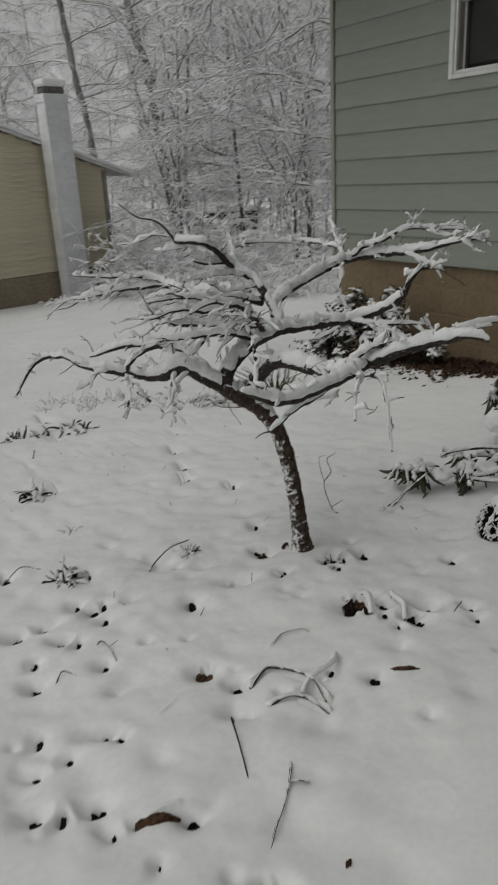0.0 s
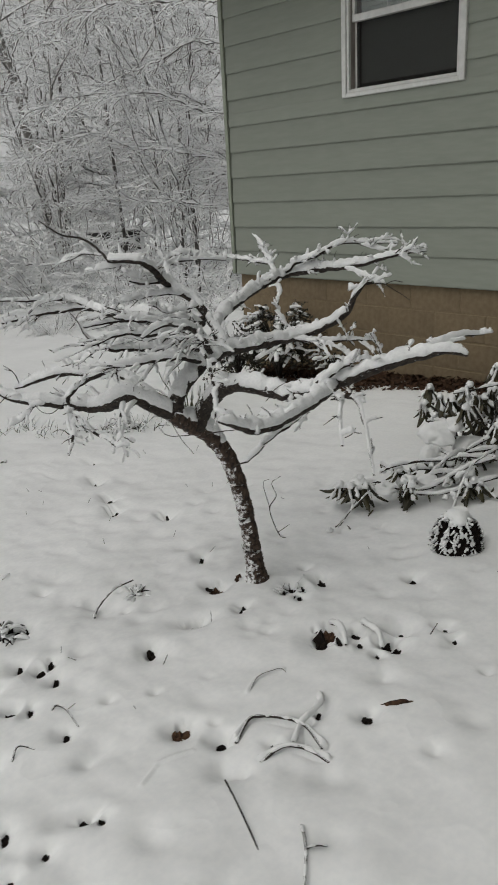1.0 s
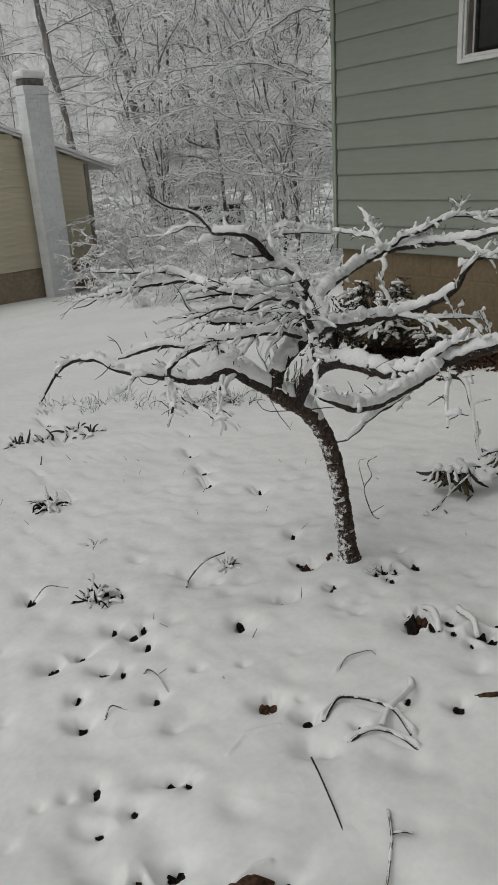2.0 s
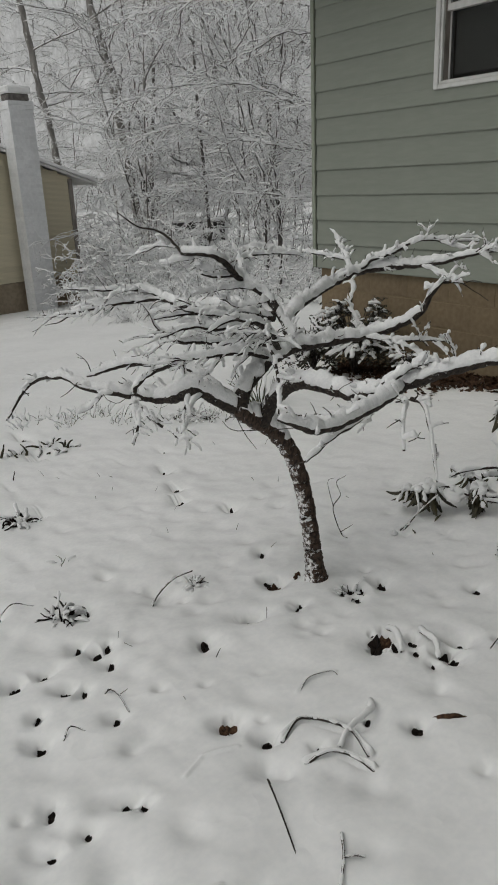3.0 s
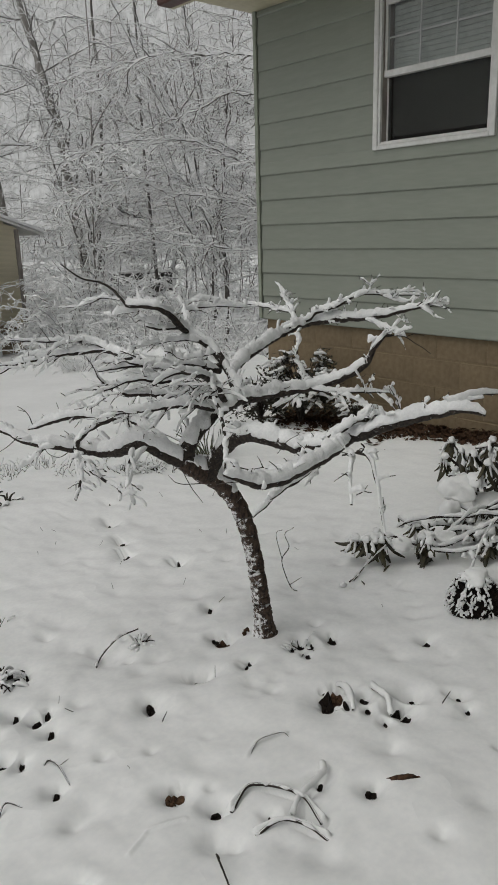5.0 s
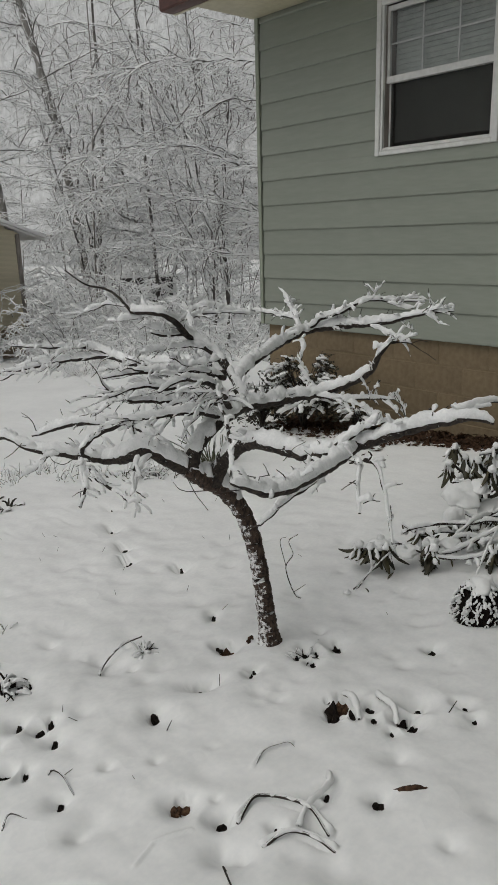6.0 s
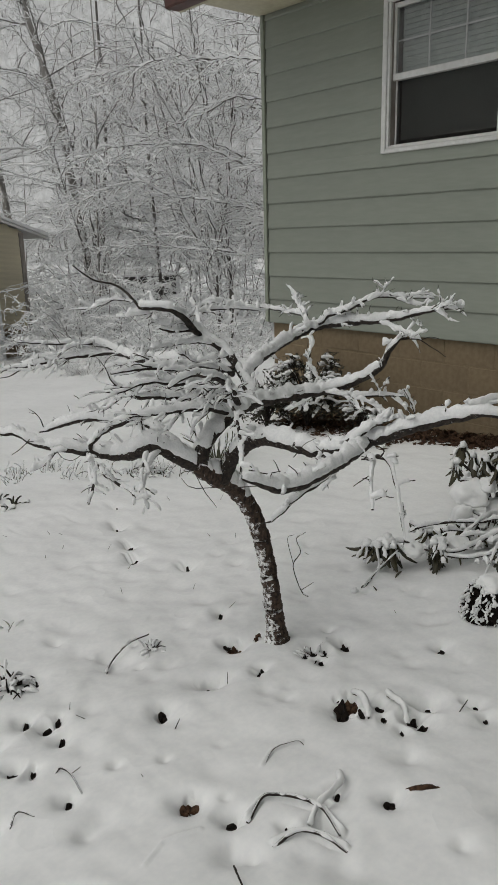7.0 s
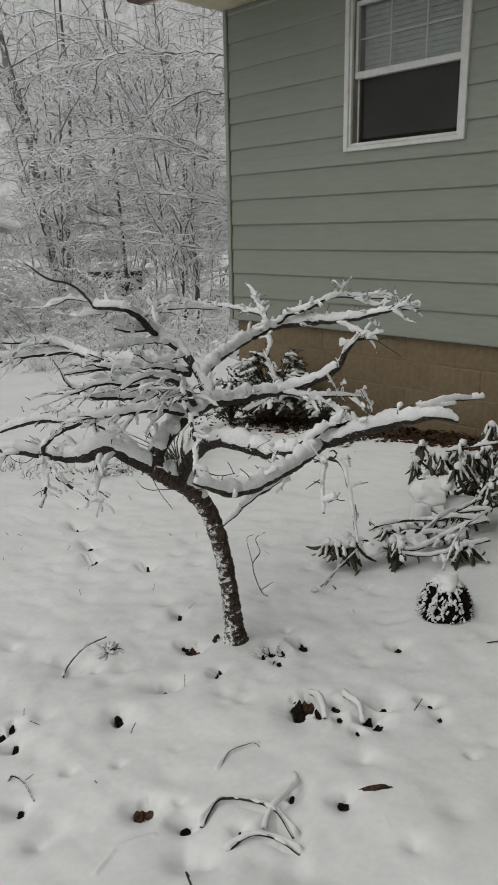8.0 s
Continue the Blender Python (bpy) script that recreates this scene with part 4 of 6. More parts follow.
TWIGS['left_drop_two'] = [(-0.511, -0.280, 0.764, 5), (-0.497, -0.307, 0.725, 4), (-0.495, -0.333, 0.686, 4), (-0.508, -0.360, 0.646, 3)]
TWIGS['left_drop_spur'] = [(-0.495, -0.340, 0.685, 1.6), (-0.510, -0.350, 0.683, 1.4), (-0.524, -0.360, 0.676, 1)]
TWIGS['left_drop_side'] = [(-0.494, -0.300, 0.741, 4), (-0.466, -0.325, 0.717, 4), (-0.433, -0.350, 0.698, 4), (-0.396, -0.375, 0.686, 3.5), (-0.372, -0.400, 0.669, 1.5)]
TWIGS['front_drop'] = [(-0.133, -0.300, 0.904, 4), (-0.113, -0.330, 0.863, 5), (-0.105, -0.360, 0.822, 4.5), (-0.101, -0.390, 0.786, 4), (-0.104, -0.420, 0.742, 2)]
TWIGS['fork_twig'] = [(-0.084, -0.420, 0.746, 2.2), (-0.042, -0.430, 0.739, 2), (-0.005, -0.440, 0.747, 1.4)]
TWIGS['fork_twig_up'] = [(-0.007, -0.430, 0.742, 1.8), (-0.014, -0.435, 0.762, 1.4), (-0.022, -0.440, 0.777, 1)]
TWIGS['fork_twig_low'] = [(-0.129, -0.400, 0.690, 2.4), (-0.091, -0.420, 0.702, 2), (-0.057, -0.440, 0.710, 1.4)]
TWIGS['trunk_whisker'] = [(-0.180, -0.100, 0.590, 2), (-0.238, -0.150, 0.607, 1.8), (-0.258, -0.200, 0.633, 1.5), (-0.270, -0.250, 0.671, 1)]
TWIGS['trunk_whisker_low'] = [(-0.241, -0.120, 0.637, 2), (-0.215, -0.160, 0.601, 1.8), (-0.179, -0.200, 0.565, 1.2)]
TWIGS['tip_low'] = [(0.455, 0.480, 1.080, 3), (0.489, 0.470, 1.070, 2.6), (0.528, 0.460, 1.060, 2), (0.569, 0.450, 1.074, 1.4)]
TWIGS['tip_y'] = [(0.354, 0.500, 1.077, 4), (0.398, 0.500, 1.092, 3.2), (0.413, 0.500, 1.116, 2.2), (0.389, 0.500, 1.134, 1.2)]
TWIGS['tip_y_side'] = [(0.414, 0.500, 1.114, 1.8), (0.437, 0.500, 1.139, 1.1)]
TWIGS['tip_y_up'] = [(0.410, 0.500, 1.108, 1.6), (0.419, 0.500, 1.131, 1.3), (0.416, 0.500, 1.157, 0.9)]
TWIGS['tip_mid'] = [(0.434, 0.500, 1.095, 3), (0.488, 0.487, 1.087, 2.6), (0.539, 0.473, 1.097, 2), (0.598, 0.460, 1.090, 1.3)]
TWIGS['tip_end'] = [(0.575, 0.370, 1.056, 4), (0.608, 0.350, 1.072, 3), (0.622, 0.330, 1.105, 1.4)]
TWIGS['tip_end_two'] = [(0.594, 0.370, 1.059, 3), (0.634, 0.350, 1.052, 2.4), (0.664, 0.330, 1.031, 1.2)]
TWIGS['tip_end_three'] = [(0.566, 0.370, 1.048, 3), (0.593, 0.360, 1.033, 2.4), (0.611, 0.350, 1.015, 1.5)]
TWIGS['tip_end_four'] = [(0.558, 0.380, 1.053, 3), (0.583, 0.365, 1.077, 2.4), (0.574, 0.350, 1.103, 1.2)]
TWIGS['tip_end_five'] = [(0.616, 0.380, 1.063, 2.4), (0.645, 0.365, 1.070, 1.8), (0.659, 0.350, 1.074, 1)]
TWIGS['under_blob'] = [(0.495, 0.450, 1.023, 2.4), (0.517, 0.445, 0.999, 2.4), (0.542, 0.440, 0.987, 2.2)]
TWIGS['under_sweep'] = [(0.364, 0.300, 1.023, 3), (0.411, 0.267, 1.003, 2.6), (0.442, 0.233, 0.992, 2.2), (0.479, 0.200, 0.977, 1.6)]
TWIGS['under_sweep_side'] = [(0.438, 0.250, 0.993, 2), (0.468, 0.245, 0.964, 1.6), (0.484, 0.240, 0.940, 1)]
TWIGS['elbow_stub'] = [(0.384, 0.150, 0.975, 4), (0.364, 0.150, 0.974, 3.5), (0.350, 0.150, 0.965, 2.5)]
TWIGS['low_spray'] = [(0.274, 0.200, 0.784, 3), (0.318, 0.183, 0.772, 3), (0.362, 0.167, 0.742, 2.6), (0.381, 0.150, 0.728, 1.6)]
TWIGS['low_spray_two'] = [(0.384, 0.190, 0.795, 3), (0.421, 0.170, 0.768, 2.6), (0.447, 0.150, 0.738, 2)]
TWIGS['low_spray_three'] = [(0.467, 0.180, 0.728, 2.4), (0.446, 0.150, 0.779, 3), (0.416, 0.120, 0.827, 2.4)]
TWIGS['low_spray_four'] = [(0.348, 0.180, 0.792, 2.4), (0.339, 0.175, 0.829, 2.4), (0.314, 0.170, 0.865, 2)]
TWIGS['low_spray_five'] = [(0.346, 0.180, 0.813, 2), (0.365, 0.175, 0.836, 2.2), (0.378, 0.170, 0.859, 2)]
TWIGS['low_spray_six'] = [(0.236, 0.200, 0.793, 3), (0.271, 0.180, 0.770, 2.6), (0.276, 0.160, 0.763, 2)]
TWIGS['behind_one'] = [(0.152, 0.300, 0.783, 4), (0.115, 0.317, 0.751, 3.5), (0.076, 0.333, 0.728, 3), (0.047, 0.350, 0.717, 2)]
TWIGS['behind_two'] = [(0.197, 0.350, 0.786, 3), (0.158, 0.362, 0.829, 3), (0.136, 0.375, 0.883, 3), (0.145, 0.388, 0.950, 4), (0.138, 0.400, 0.966, 3)]
TWIGS['upper_parallel'] = [(0.145, -0.500, 0.829, 8), (0.185, -0.500, 0.858, 7), (0.224, -0.500, 0.879, 6), (0.250, -0.500, 0.889, 5), (0.282, -0.500, 0.894, 2.5)]
TWIGS['knob'] = [(0.375, -0.500, 0.886, 3), (0.375, -0.500, 0.905, 4), (0.372, -0.500, 0.921, 3)]
TWIGS['thin_rise'] = [(0.033, -0.350, 0.755, 1.6), (0.059, -0.365, 0.792, 1.4), (0.089, -0.380, 0.814, 1)]
TWIGS['side_front'] = [(0.097, -0.450, 0.743, 4), (0.123, -0.467, 0.736, 3), (0.079, -0.483, 0.733, 2.2), (0.051, -0.500, 0.732, 1.4)]
TWIGS['hang_spur'] = [(0.181, -0.650, 0.801, 1.8), (0.162, -0.655, 0.791, 1.5), (0.144, -0.660, 0.780, 1)]
TWIGS['hang_spur_two'] = [(0.199, -0.620, 0.732, 1.6), (0.216, -0.620, 0.740, 1.5), (0.226, -0.620, 0.756, 1)]
TWIGS['hang_cross'] = [(0.210, -0.600, 0.824, 2.6), (0.220, -0.600, 0.840, 3), (0.212, -0.600, 0.849, 2.4)]
TWIGS['hang_cross_out'] = [(0.173, -0.580, 0.816, 3), (0.207, -0.570, 0.818, 2.6), (0.241, -0.560, 0.812, 1.4)]
TWIGS['upper_whisper'] = [(-0.424, 0.100, 1.126, 3), (-0.482, 0.125, 1.132, 3.5), (-0.531, 0.150, 1.115, 3), (-0.582, 0.175, 1.102, 2.4), (-0.641, 0.200, 1.098, 1.4)]
TWIGS['upper_slab'] = [(-0.331, 0.120, 1.099, 3), (-0.378, 0.113, 1.089, 4), (-0.421, 0.107, 1.086, 3.5), (-0.452, 0.100, 1.080, 2)]
TWIGS['upper_slab_low'] = [(-0.270, 0.150, 1.056, 3), (-0.304, 0.140, 1.055, 5), (-0.330, 0.130, 1.049, 5), (-0.358, 0.120, 1.058, 3)]
TWIGS['crown_left'] = [(-0.257, 0.350, 1.052, 4), (-0.247, 0.375, 1.078, 4), (-0.199, 0.400, 1.094, 4), (-0.132, 0.425, 1.080, 3), (-0.053, 0.450, 1.060, 2)]
TWIGS['crown_left_two'] = [(-0.246, 0.350, 1.075, 3), (-0.265, 0.365, 1.099, 3), (-0.283, 0.380, 1.119, 2)]
TWIGS['fork_end'] = [(0.405, 0.141, 0.983, 3.6), (0.440, 0.150, 0.984, 3.2), (0.472, 0.160, 0.977, 2.6), (0.505, 0.168, 0.955, 2.2), (0.530, 0.176, 0.940, 2.0), (0.560, 0.182, 0.918, 1.6)]
TWIGS['fork_end_side'] = [(0.472, 0.160, 0.977, 2.2), (0.500, 0.150, 0.988, 2.0), (0.528, 0.150, 0.982, 1.6)]
TWIGS['fork_end_up'] = [(0.430, 0.147, 0.985, 2.6), (0.462, 0.150, 1.000, 2.4), (0.490, 0.146, 1.008, 1.8)]
BARE = {'fork_end', 'fork_end_side', 'left_spur', 'snag', 'hooked', 'hooked_side', 'whisker', 'whisker_two', 'left_drop_spur', 'fork_twig', 'fork_twig_up', 'fork_twig_low', 'trunk_whisker', 'trunk_whisker_low', 'thin_rise', 'hang_spur', 'hang_spur_two', 'hang_cross', 'hang_cross_out'}

maple = thing("maple_tree", pose(2.132, 2.300, 0.04, 0, 0, -41.08), "small dark twisted maple with every limb loaded with fresh snow", "tree")
BUSY = {"mid_left": 0.7, "mid_left_two": 0.8, "mid_left_three": 0.8, "mid_left_four": 0.7, "centre_front": 0.7, "back_left": 0.45, "back_left_top": 0.35, "upper_right_top": 0.9, "upper_right_left": 1.2,
        "upper_right": 0.35, "right": 0.22, "right_front": 0.3, "low_left": 0.30, "low_left_upper": 0.45, "middle": 0.2, "middle_right": 0.45, "hang_one": 0.0, "hang_two": 0.1, "stem": 0.4, "right_tip": 0.5,
        "upper_left": 0.2, "upper_left_twig": 0.0, "right_front_low": 0.2, "upper_left_low": 0.2, "upper_mid": 0.5, "upper_right_back": 0.5, "mid_right_low": 0.8, "left_hang": 0.2, "left_hang_two": 0.2}
mr = random.Random(11)


def side_shoots(p, r, count, reach, thick):
    """Small snowy shoots that leave a branch forwards and sideways; returns bark and snow."""
    twig, snow = Tubes(), Tubes()
    t, sd, u = frames_of(p)
    for _ in range(count):
        j = min(int(len(p) * mr.uniform(0.15, 1.0)), len(p) - 1)
        way = t[j] * mr.uniform(0.6, 1.2) + sd[j] * mr.choice((-1, 1)) * mr.uniform(0.2, 0.8) + np.array([0, 0, mr.uniform(-0.25, 0.30)])
        q = bend(mr, p[j], way, reach * mr.uniform(0.4, 1.0), 12, mr.uniform(-0.1, 0.5), 0.12)
        rr = np.linspace(min(r[j] * 0.6, 0.0032), 0.0012, len(q))
        twig.tube(q, rr, 5, 0.1, mr)
        if mr.random() < 0.9:
            snow.cap(q, rr, mr, thick * mr.uniform(0.4, 0.95), 0.003, 9, 0.5, 0.03, gap=-0.2, rough=0.32, low=0.3)
        for _ in range(mr.randrange(0, 3)):
            k = mr.randrange(3, len(q))
            w2 = (q[k] - q[k - 1]) / np.linalg.norm(q[k] - q[k - 1]) + np.array([mr.uniform(-0.8, 0.8), mr.uniform(-0.8, 0.8), mr.uniform(-0.4, 0.7)])
            q2 = bend(mr, q[k], w2, mr.uniform(0.012, 0.035), 4, mr.uniform(-0.3, 0.6), 0.15)
            twig.tube(q2, np.linspace(0.0013, 0.0008, len(q2)), 4)
            if mr.random() < 0.6:
                snow.cap(q2, np.full(len(q2), 0.0012), mr, mr.uniform(0.003, 0.006), 0.0032, 6, 0.4, 0.02, gap=-0.4, rough=0.2)
    return twig, snow


def nubs(p, r, twig, snow, count):
    """Buds and short spurs with a pinch of snow at their feet."""
    t, sd, u = frames_of(p)
    for _ in range(count):
        j = min(int(len(p) * mr.uniform(0.1, 1.0)), len(p) - 1)
        way = t[j] * mr.uniform(-0.1, 0.9) + sd[j] * mr.uniform(-0.9, 0.9) + np.array([0, 0, mr.uniform(0.1, 1.0)])
        q = bend(mr, p[j] + np.array([0, 0, r[j] * 0.6]), way, r[j] + mr.uniform(0.018, 0.045), 6, mr.uniform(-0.2, 0.4), 0.2)
        twig.tube(q, np.linspace(0.0016, 0.0009, len(q)), 4)
        k = mr.randrange(4, len(q) + 1)
        snow.cap(q[:k], np.full(k, 0.003), mr, mr.uniform(0.005, 0.011), 0.004, 8, 0.5, 0.015, gap=-0.6, rough=0.22, low=0.2)


for name, ctrl in list(BOUGHS.items()) + list(TWIGS.items()):
    trunk, slender = name == "trunk", name in TWIGS or ctrl[0][3] < 5.5
    line = curve_through([(x, y, z, r / 1000) for x, y, z, r in ctrl], 0.006)
    p, r = line[:, :3], line[:, 3].copy()
    seed = sum(ord(c) for c in name)
    wob = np.array([[noise.noise((i * 0.2, 1.0 + seed, 2.0)), noise.noise((i * 0.2, 5.0, seed)), noise.noise((9.0, i * 0.2, seed))] for i in range(len(p))])
    p = p + wob * np.minimum(0.005, r * 0.6)[:, None]
    if trunk:
        r[:12] *= np.linspace(1.4, 1.0, 12)
        r *= np.array([1 + 0.05 * noise.noise((i * 0.10, 3.3, 1.1)) for i in range(len(p))])
    if name in BARE:
        r *= 0.7
    wood = Tubes()
    wood.tube(p, r, 14 if trunk else 8 if not slender else 6, 0.07, mr)
    limb = part("trunk" if trunk else "branch" if slender else "limb", wood.mesh("limb"), BARK if trunk else TWIG if slender else LIMB_BARK, maple, "dark flaking trunk with snow in its bark" if trunk else "")
    caps, twig = Tubes(), Tubes()
    hanging = "drop" in name or "hang" in name or name == "upper_whisper"
    if trunk:
        k0 = int(len(p) * 0.62)
        caps.cap(p[k0:], r[k0:], mr, 0.034, 0.002, 16, 0.2, 0.06, gap=-0.8, rough=0.10, low=0.30, ease=14)
    elif name not in BARE and name != "upper_left_twig":
        span = 0.006 * len(p)
        if slender:
            deep = (0.006 if hanging else 0.0125) * np.clip(r / 0.003, 0.6, 1.0) * np.ones(len(p))
            caps.cap(p, r, mr, deep, deep * 0.5, 10, 0.6, 0.025, gap=-0.42, rough=0.36, low=0.3, ease=min(4, len(p) // 3))
            twig, extra = side_shoots(p, r, int(span / 0.045), 0.05, 0.008)
            nubs(p, r, twig, extra, int(span / 0.06))
        else:
            deep = 0.007 * np.ones(len(p)) if hanging else 0.0145 * np.clip(r / 0.008, 0.55, 1.0) + 0.25 * np.clip(r - 0.012, 0, 0.02)
            caps.cap(p, r, mr, deep, deep * 0.12, 16, 0.32, 0.05, gap=-0.85, rough=0.21, low=0.25, ease=2 if name in ("middle", "right", "low_left", "middle_right", "stem") else min(8, len(p) // 3))
            twig, extra = side_shoots(p, r, int(span / 0.023 * BUSY.get(name, 0.5)), 0.15 if name.startswith(("mid_left", "centre", "back_left")) else 0.06, 0.009)
            nubs(p, r, twig, extra, int(span / 0.045))
        caps.merge(extra)
    if caps.n:
        tagged(part("snow", caps.mesh("snow"), SNOW_CAP, limb), kind="stuff")
    if twig.n:
        tagged(part("spray", twig.mesh("spray"), TWIG, limb), kind="stuff")


# ---- small plants and litter in the snow ----
def leaf_mesh(length, width, curl, fold, seed, n=9):
    """A curled blade: a grid along its length, with thickness."""
    rg = random.Random(seed)
    v, f, m = [], [], 5
    jag = [1 + rg.uniform(-0.5, 0.25) for _ in range(n)]
    for side in (0, 1):
        for i in range(n):
            s = i / (n - 1)
            w = width * math.sin(math.pi * min(0.98, s * 0.92 + 0.06)) ** 0.8 * jag[i]
            for j in range(m):
                q = j / (m - 1) - 0.5
                v.append((length * (s - 0.5), w * q, curl * math.sin(math.pi * s) + fold * (abs(q) * 2) ** 1.5 * w + (0.0012 if side else 0) + 0.004 * math.sin(9 * s + 5 * q) + 0.0025 * math.sin(23 * s - 7 * q)))
    g = n * m
    for i in range(n - 1):
        for j in range(m - 1):
            k = i * m + j
            f.append((k, k + m, k + m + 1, k + 1))
            f.append((g + k, g + k + 1, g + k + m + 1, g + k + m))
    return mesh_of("leaf", v, f, True)


def on_snow(x, y, lift=0.0):
    return snow_height(x, y) + lift


def fallen_leaf(x, y, turn, length, width, curl, mat, label, tilt=0.0, roll=0.0, lift=0.0, fold=-0.35):
    ob = part("fallen_leaf", leaf_mesh(length, width, curl, fold, int(x * 1000)), mat)
    ob.matrix_basis = pose(x, y, on_snow(x, y, lift), roll, tilt, turn)
    tagged(ob, label, "leaf", "fallen leaves")
    return ob


def sunken_leaf(x, y, w, h, mat, label):
    """A crumpled leaf lying in a hollow, its far edge higher, its dark colour also the hole's painted shade; the snow's
    own rim cuts its outline.
    """
    rg = random.Random(int(x * 1000 + y * 77))
    d, h = sink(w), min(h, 1.5 * w)
    v, f, m = [(0, 0, 0)], [], 14
    ph, wild = rg.uniform(0, 6.28), rg.uniform(0.15, 0.4)
    for ring in (0.5, 1.0):
        for i in range(m):
            a = 2 * math.pi * i / m
            k = ring * (1 + wild * math.sin(2 * a + ph) + 0.08 * math.sin(5 * a + 2 * ph)) * rg.uniform(0.9, 1.1)
            u, t = w * k * math.cos(a), h * k * math.sin(a)
            px, py = u * 0.754 + t * 0.657, -u * 0.657 + t * 0.754
            v.append((px, py, 0.38 * t + rg.uniform(-0.14, 0.14) * d))
    f += [(0, 1 + i, 1 + (i + 1) % m) for i in range(m)]
    f += [(1 + i, 1 + m + i, 1 + m + (i + 1) % m, 1 + (i + 1) % m) for i in range(m)]
    ob = part("fallen_leaf", mesh_of("leaf", v, f), mat)
    ob.matrix_basis = pose(x, y, open_snow(x, y) - 0.95 * d)
    return tagged(ob, label, "leaf", "fallen leaves")


for i, (x, y, w, h) in enumerate(HOLLOWS):
    brown = i in (19, 32, 34, 49)
    sunken_leaf(x, y, w, h, LEAF_BROWN if brown else LEAF_DARK, "crumpled brown leaf in a hollow of the snow" if brown else "near-black crumpled leaf that also paints a snow hollow's dark core")
fallen_leaf(1.846, 1.522, -50, 0.100, 0.034, 0.026, LEAF_BROWN, "curled reddish-brown dead leaf half buried in the snow", lift=-0.014, fold=-0.8, roll=14, tilt=-10)
fallen_leaf(2.022, 1.893, -62, 0.045, 0.03, 0.006, LEAF_BROWN, "brown leaf edge inside a hollow of the snow", lift=0.012, roll=40, fold=-0.3)
fallen_leaf(1.110, 1.502, -28, 0.095, 0.05, 0.030, LEAF_BROWN, "large curled brown leaf arching out of the snow", lift=-0.010, fold=-0.8, roll=18)
fallen_leaf(1.339, 1.176, 20, 0.02, 0.012, 0.006, LEAF_BROWN, "tiny curled brown leaf tip in the snow", lift=0.002)
fallen_leaf(2.028, 2.420, -30, 0.05, 0.026, 0.006, LEAF_BROWN, "reddish dead leaf beside the maple trunk", lift=0.006)
fallen_leaf(2.09, 2.36, 20, 0.04, 0.026, 0.008, LEAF_BROWN, "reddish dead leaf against the maple trunk", lift=0.010)


def stick(points, r, label, snow=0.0, seed=1):
    """A fallen twig through (x, y, height over the snow)."""
    rg = random.Random(seed)
    root = thing("stick", pose(points[0][0], points[0][1], on_snow(*points[0][:2])), label, "twig", "fallen twigs")
    o = np.array(root.matrix_basis.translation)
    line = curve_through([np.array((x, y, open_snow(x, y) + z)) - o for x, y, z in points], 0.006)
    tb = Tubes()
    rr = np.linspace(r * 1.25, r * 0.8, len(line))
    tb.tube(line, rr, 6, 0.12, rg)
    part("bark", tb.mesh("stick"), TWIG, root)
    if snow:
        cp = Tubes()
        thick = snow > 0.008
        cp.cap(line, rr, rg, snow, 0.0012 + (0.3 if thick else 0.12) * snow, 10 if thick else 7, 0.22 if thick else 0.5, 0.04 if thick else 0.02, gap=-2.0 if thick else 0.12, low=0.6, rough=0.3 if thick else 0.15)
        tagged(part("snow", cp.mesh("snow"), SNOW, root), kind="stuff")
    return root


stick([(1.507, 1.744, -0.006), (1.566, 1.761, 0.014), (1.593, 1.743, 0.018), (1.621, 1.693, 0.018), (1.632, 1.663, 0.018), (1.637, 1.632, 0.014), (1.619, 1.570, -0.006)], 0.0036, "dark bent twig arching over the snow with a white crest", 0.003, 1)
stick([(1.495, 1.647, -0.003), (1.536, 1.634, 0.012), (1.563, 1.613, 0.014), (1.581, 1.568, 0.010), (1.593, 1.527, -0.005)], 0.0034, "dark bent twig arching over the snow with a white crest", 0.003, 3)
stick([(1.650, 1.851, -0.004), (1.708, 1.875, 0.010), (1.761, 1.868, 0.010), (1.783, 1.856, 0.008), (1.786, 1.836, -0.004)], 0.0016, "thin arched twig in the snow", 0.005, 2)
stick([(2.045, 1.900, -0.004), (2.030, 1.868, 0.010), (2.018, 1.835, 0.012), (1.985, 1.795, -0.008)], 0.0045, "bent stalk arching out of the snow under a thick white crest", 0.010, 41)
stick([(2.110, 1.830, -0.004), (2.078, 1.800, 0.012), (2.074, 1.750, 0.008), (2.035, 1.705, -0.008)], 0.0045, "bent stalk arching out of the snow under a thick white crest", 0.010, 43)
stick([(1.760, 1.702, -0.006), (1.735, 1.672, 0.012), (1.690, 1.660, 0.014), (1.640, 1.655, 0.012), (1.597, 1.640, -0.008)], 0.003, "fallen twig buried under a crest of snow", 0.011, 44)
stick([(1.402, 1.656, -0.006), (1.386, 1.645, 0.02), (1.365, 1.590, 0.012), (1.330, 1.505, 0.004), (1.306, 1.447, -0.006)], 0.0018, "thin hooked brown twig lying on the snow", 0.0, 5)
stick([(1.411, 1.445, 0.004), (1.373, 1.400, 0.008), (1.325, 1.36, 0.008), (1.277, 1.323, 0.006), (1.22, 1.27, -0.006)], 0.0022, "forked twig crusted with snow", 0.002, 6)
stick([(1.371, 1.399, 0.006), (1.385, 1.39, 0.01), (1.407, 1.375, 0.006)], 0.0022, "short side twig of a fork on the snow", 0.002, 7)
stick([(1.283, 2.230, -0.003), (1.296, 2.222, 0.012), (1.305, 2.185, 0.012), (1.297, 2.115, -0.004)], 0.0022, "small arched dark twig in the snow", 0.003, 8)
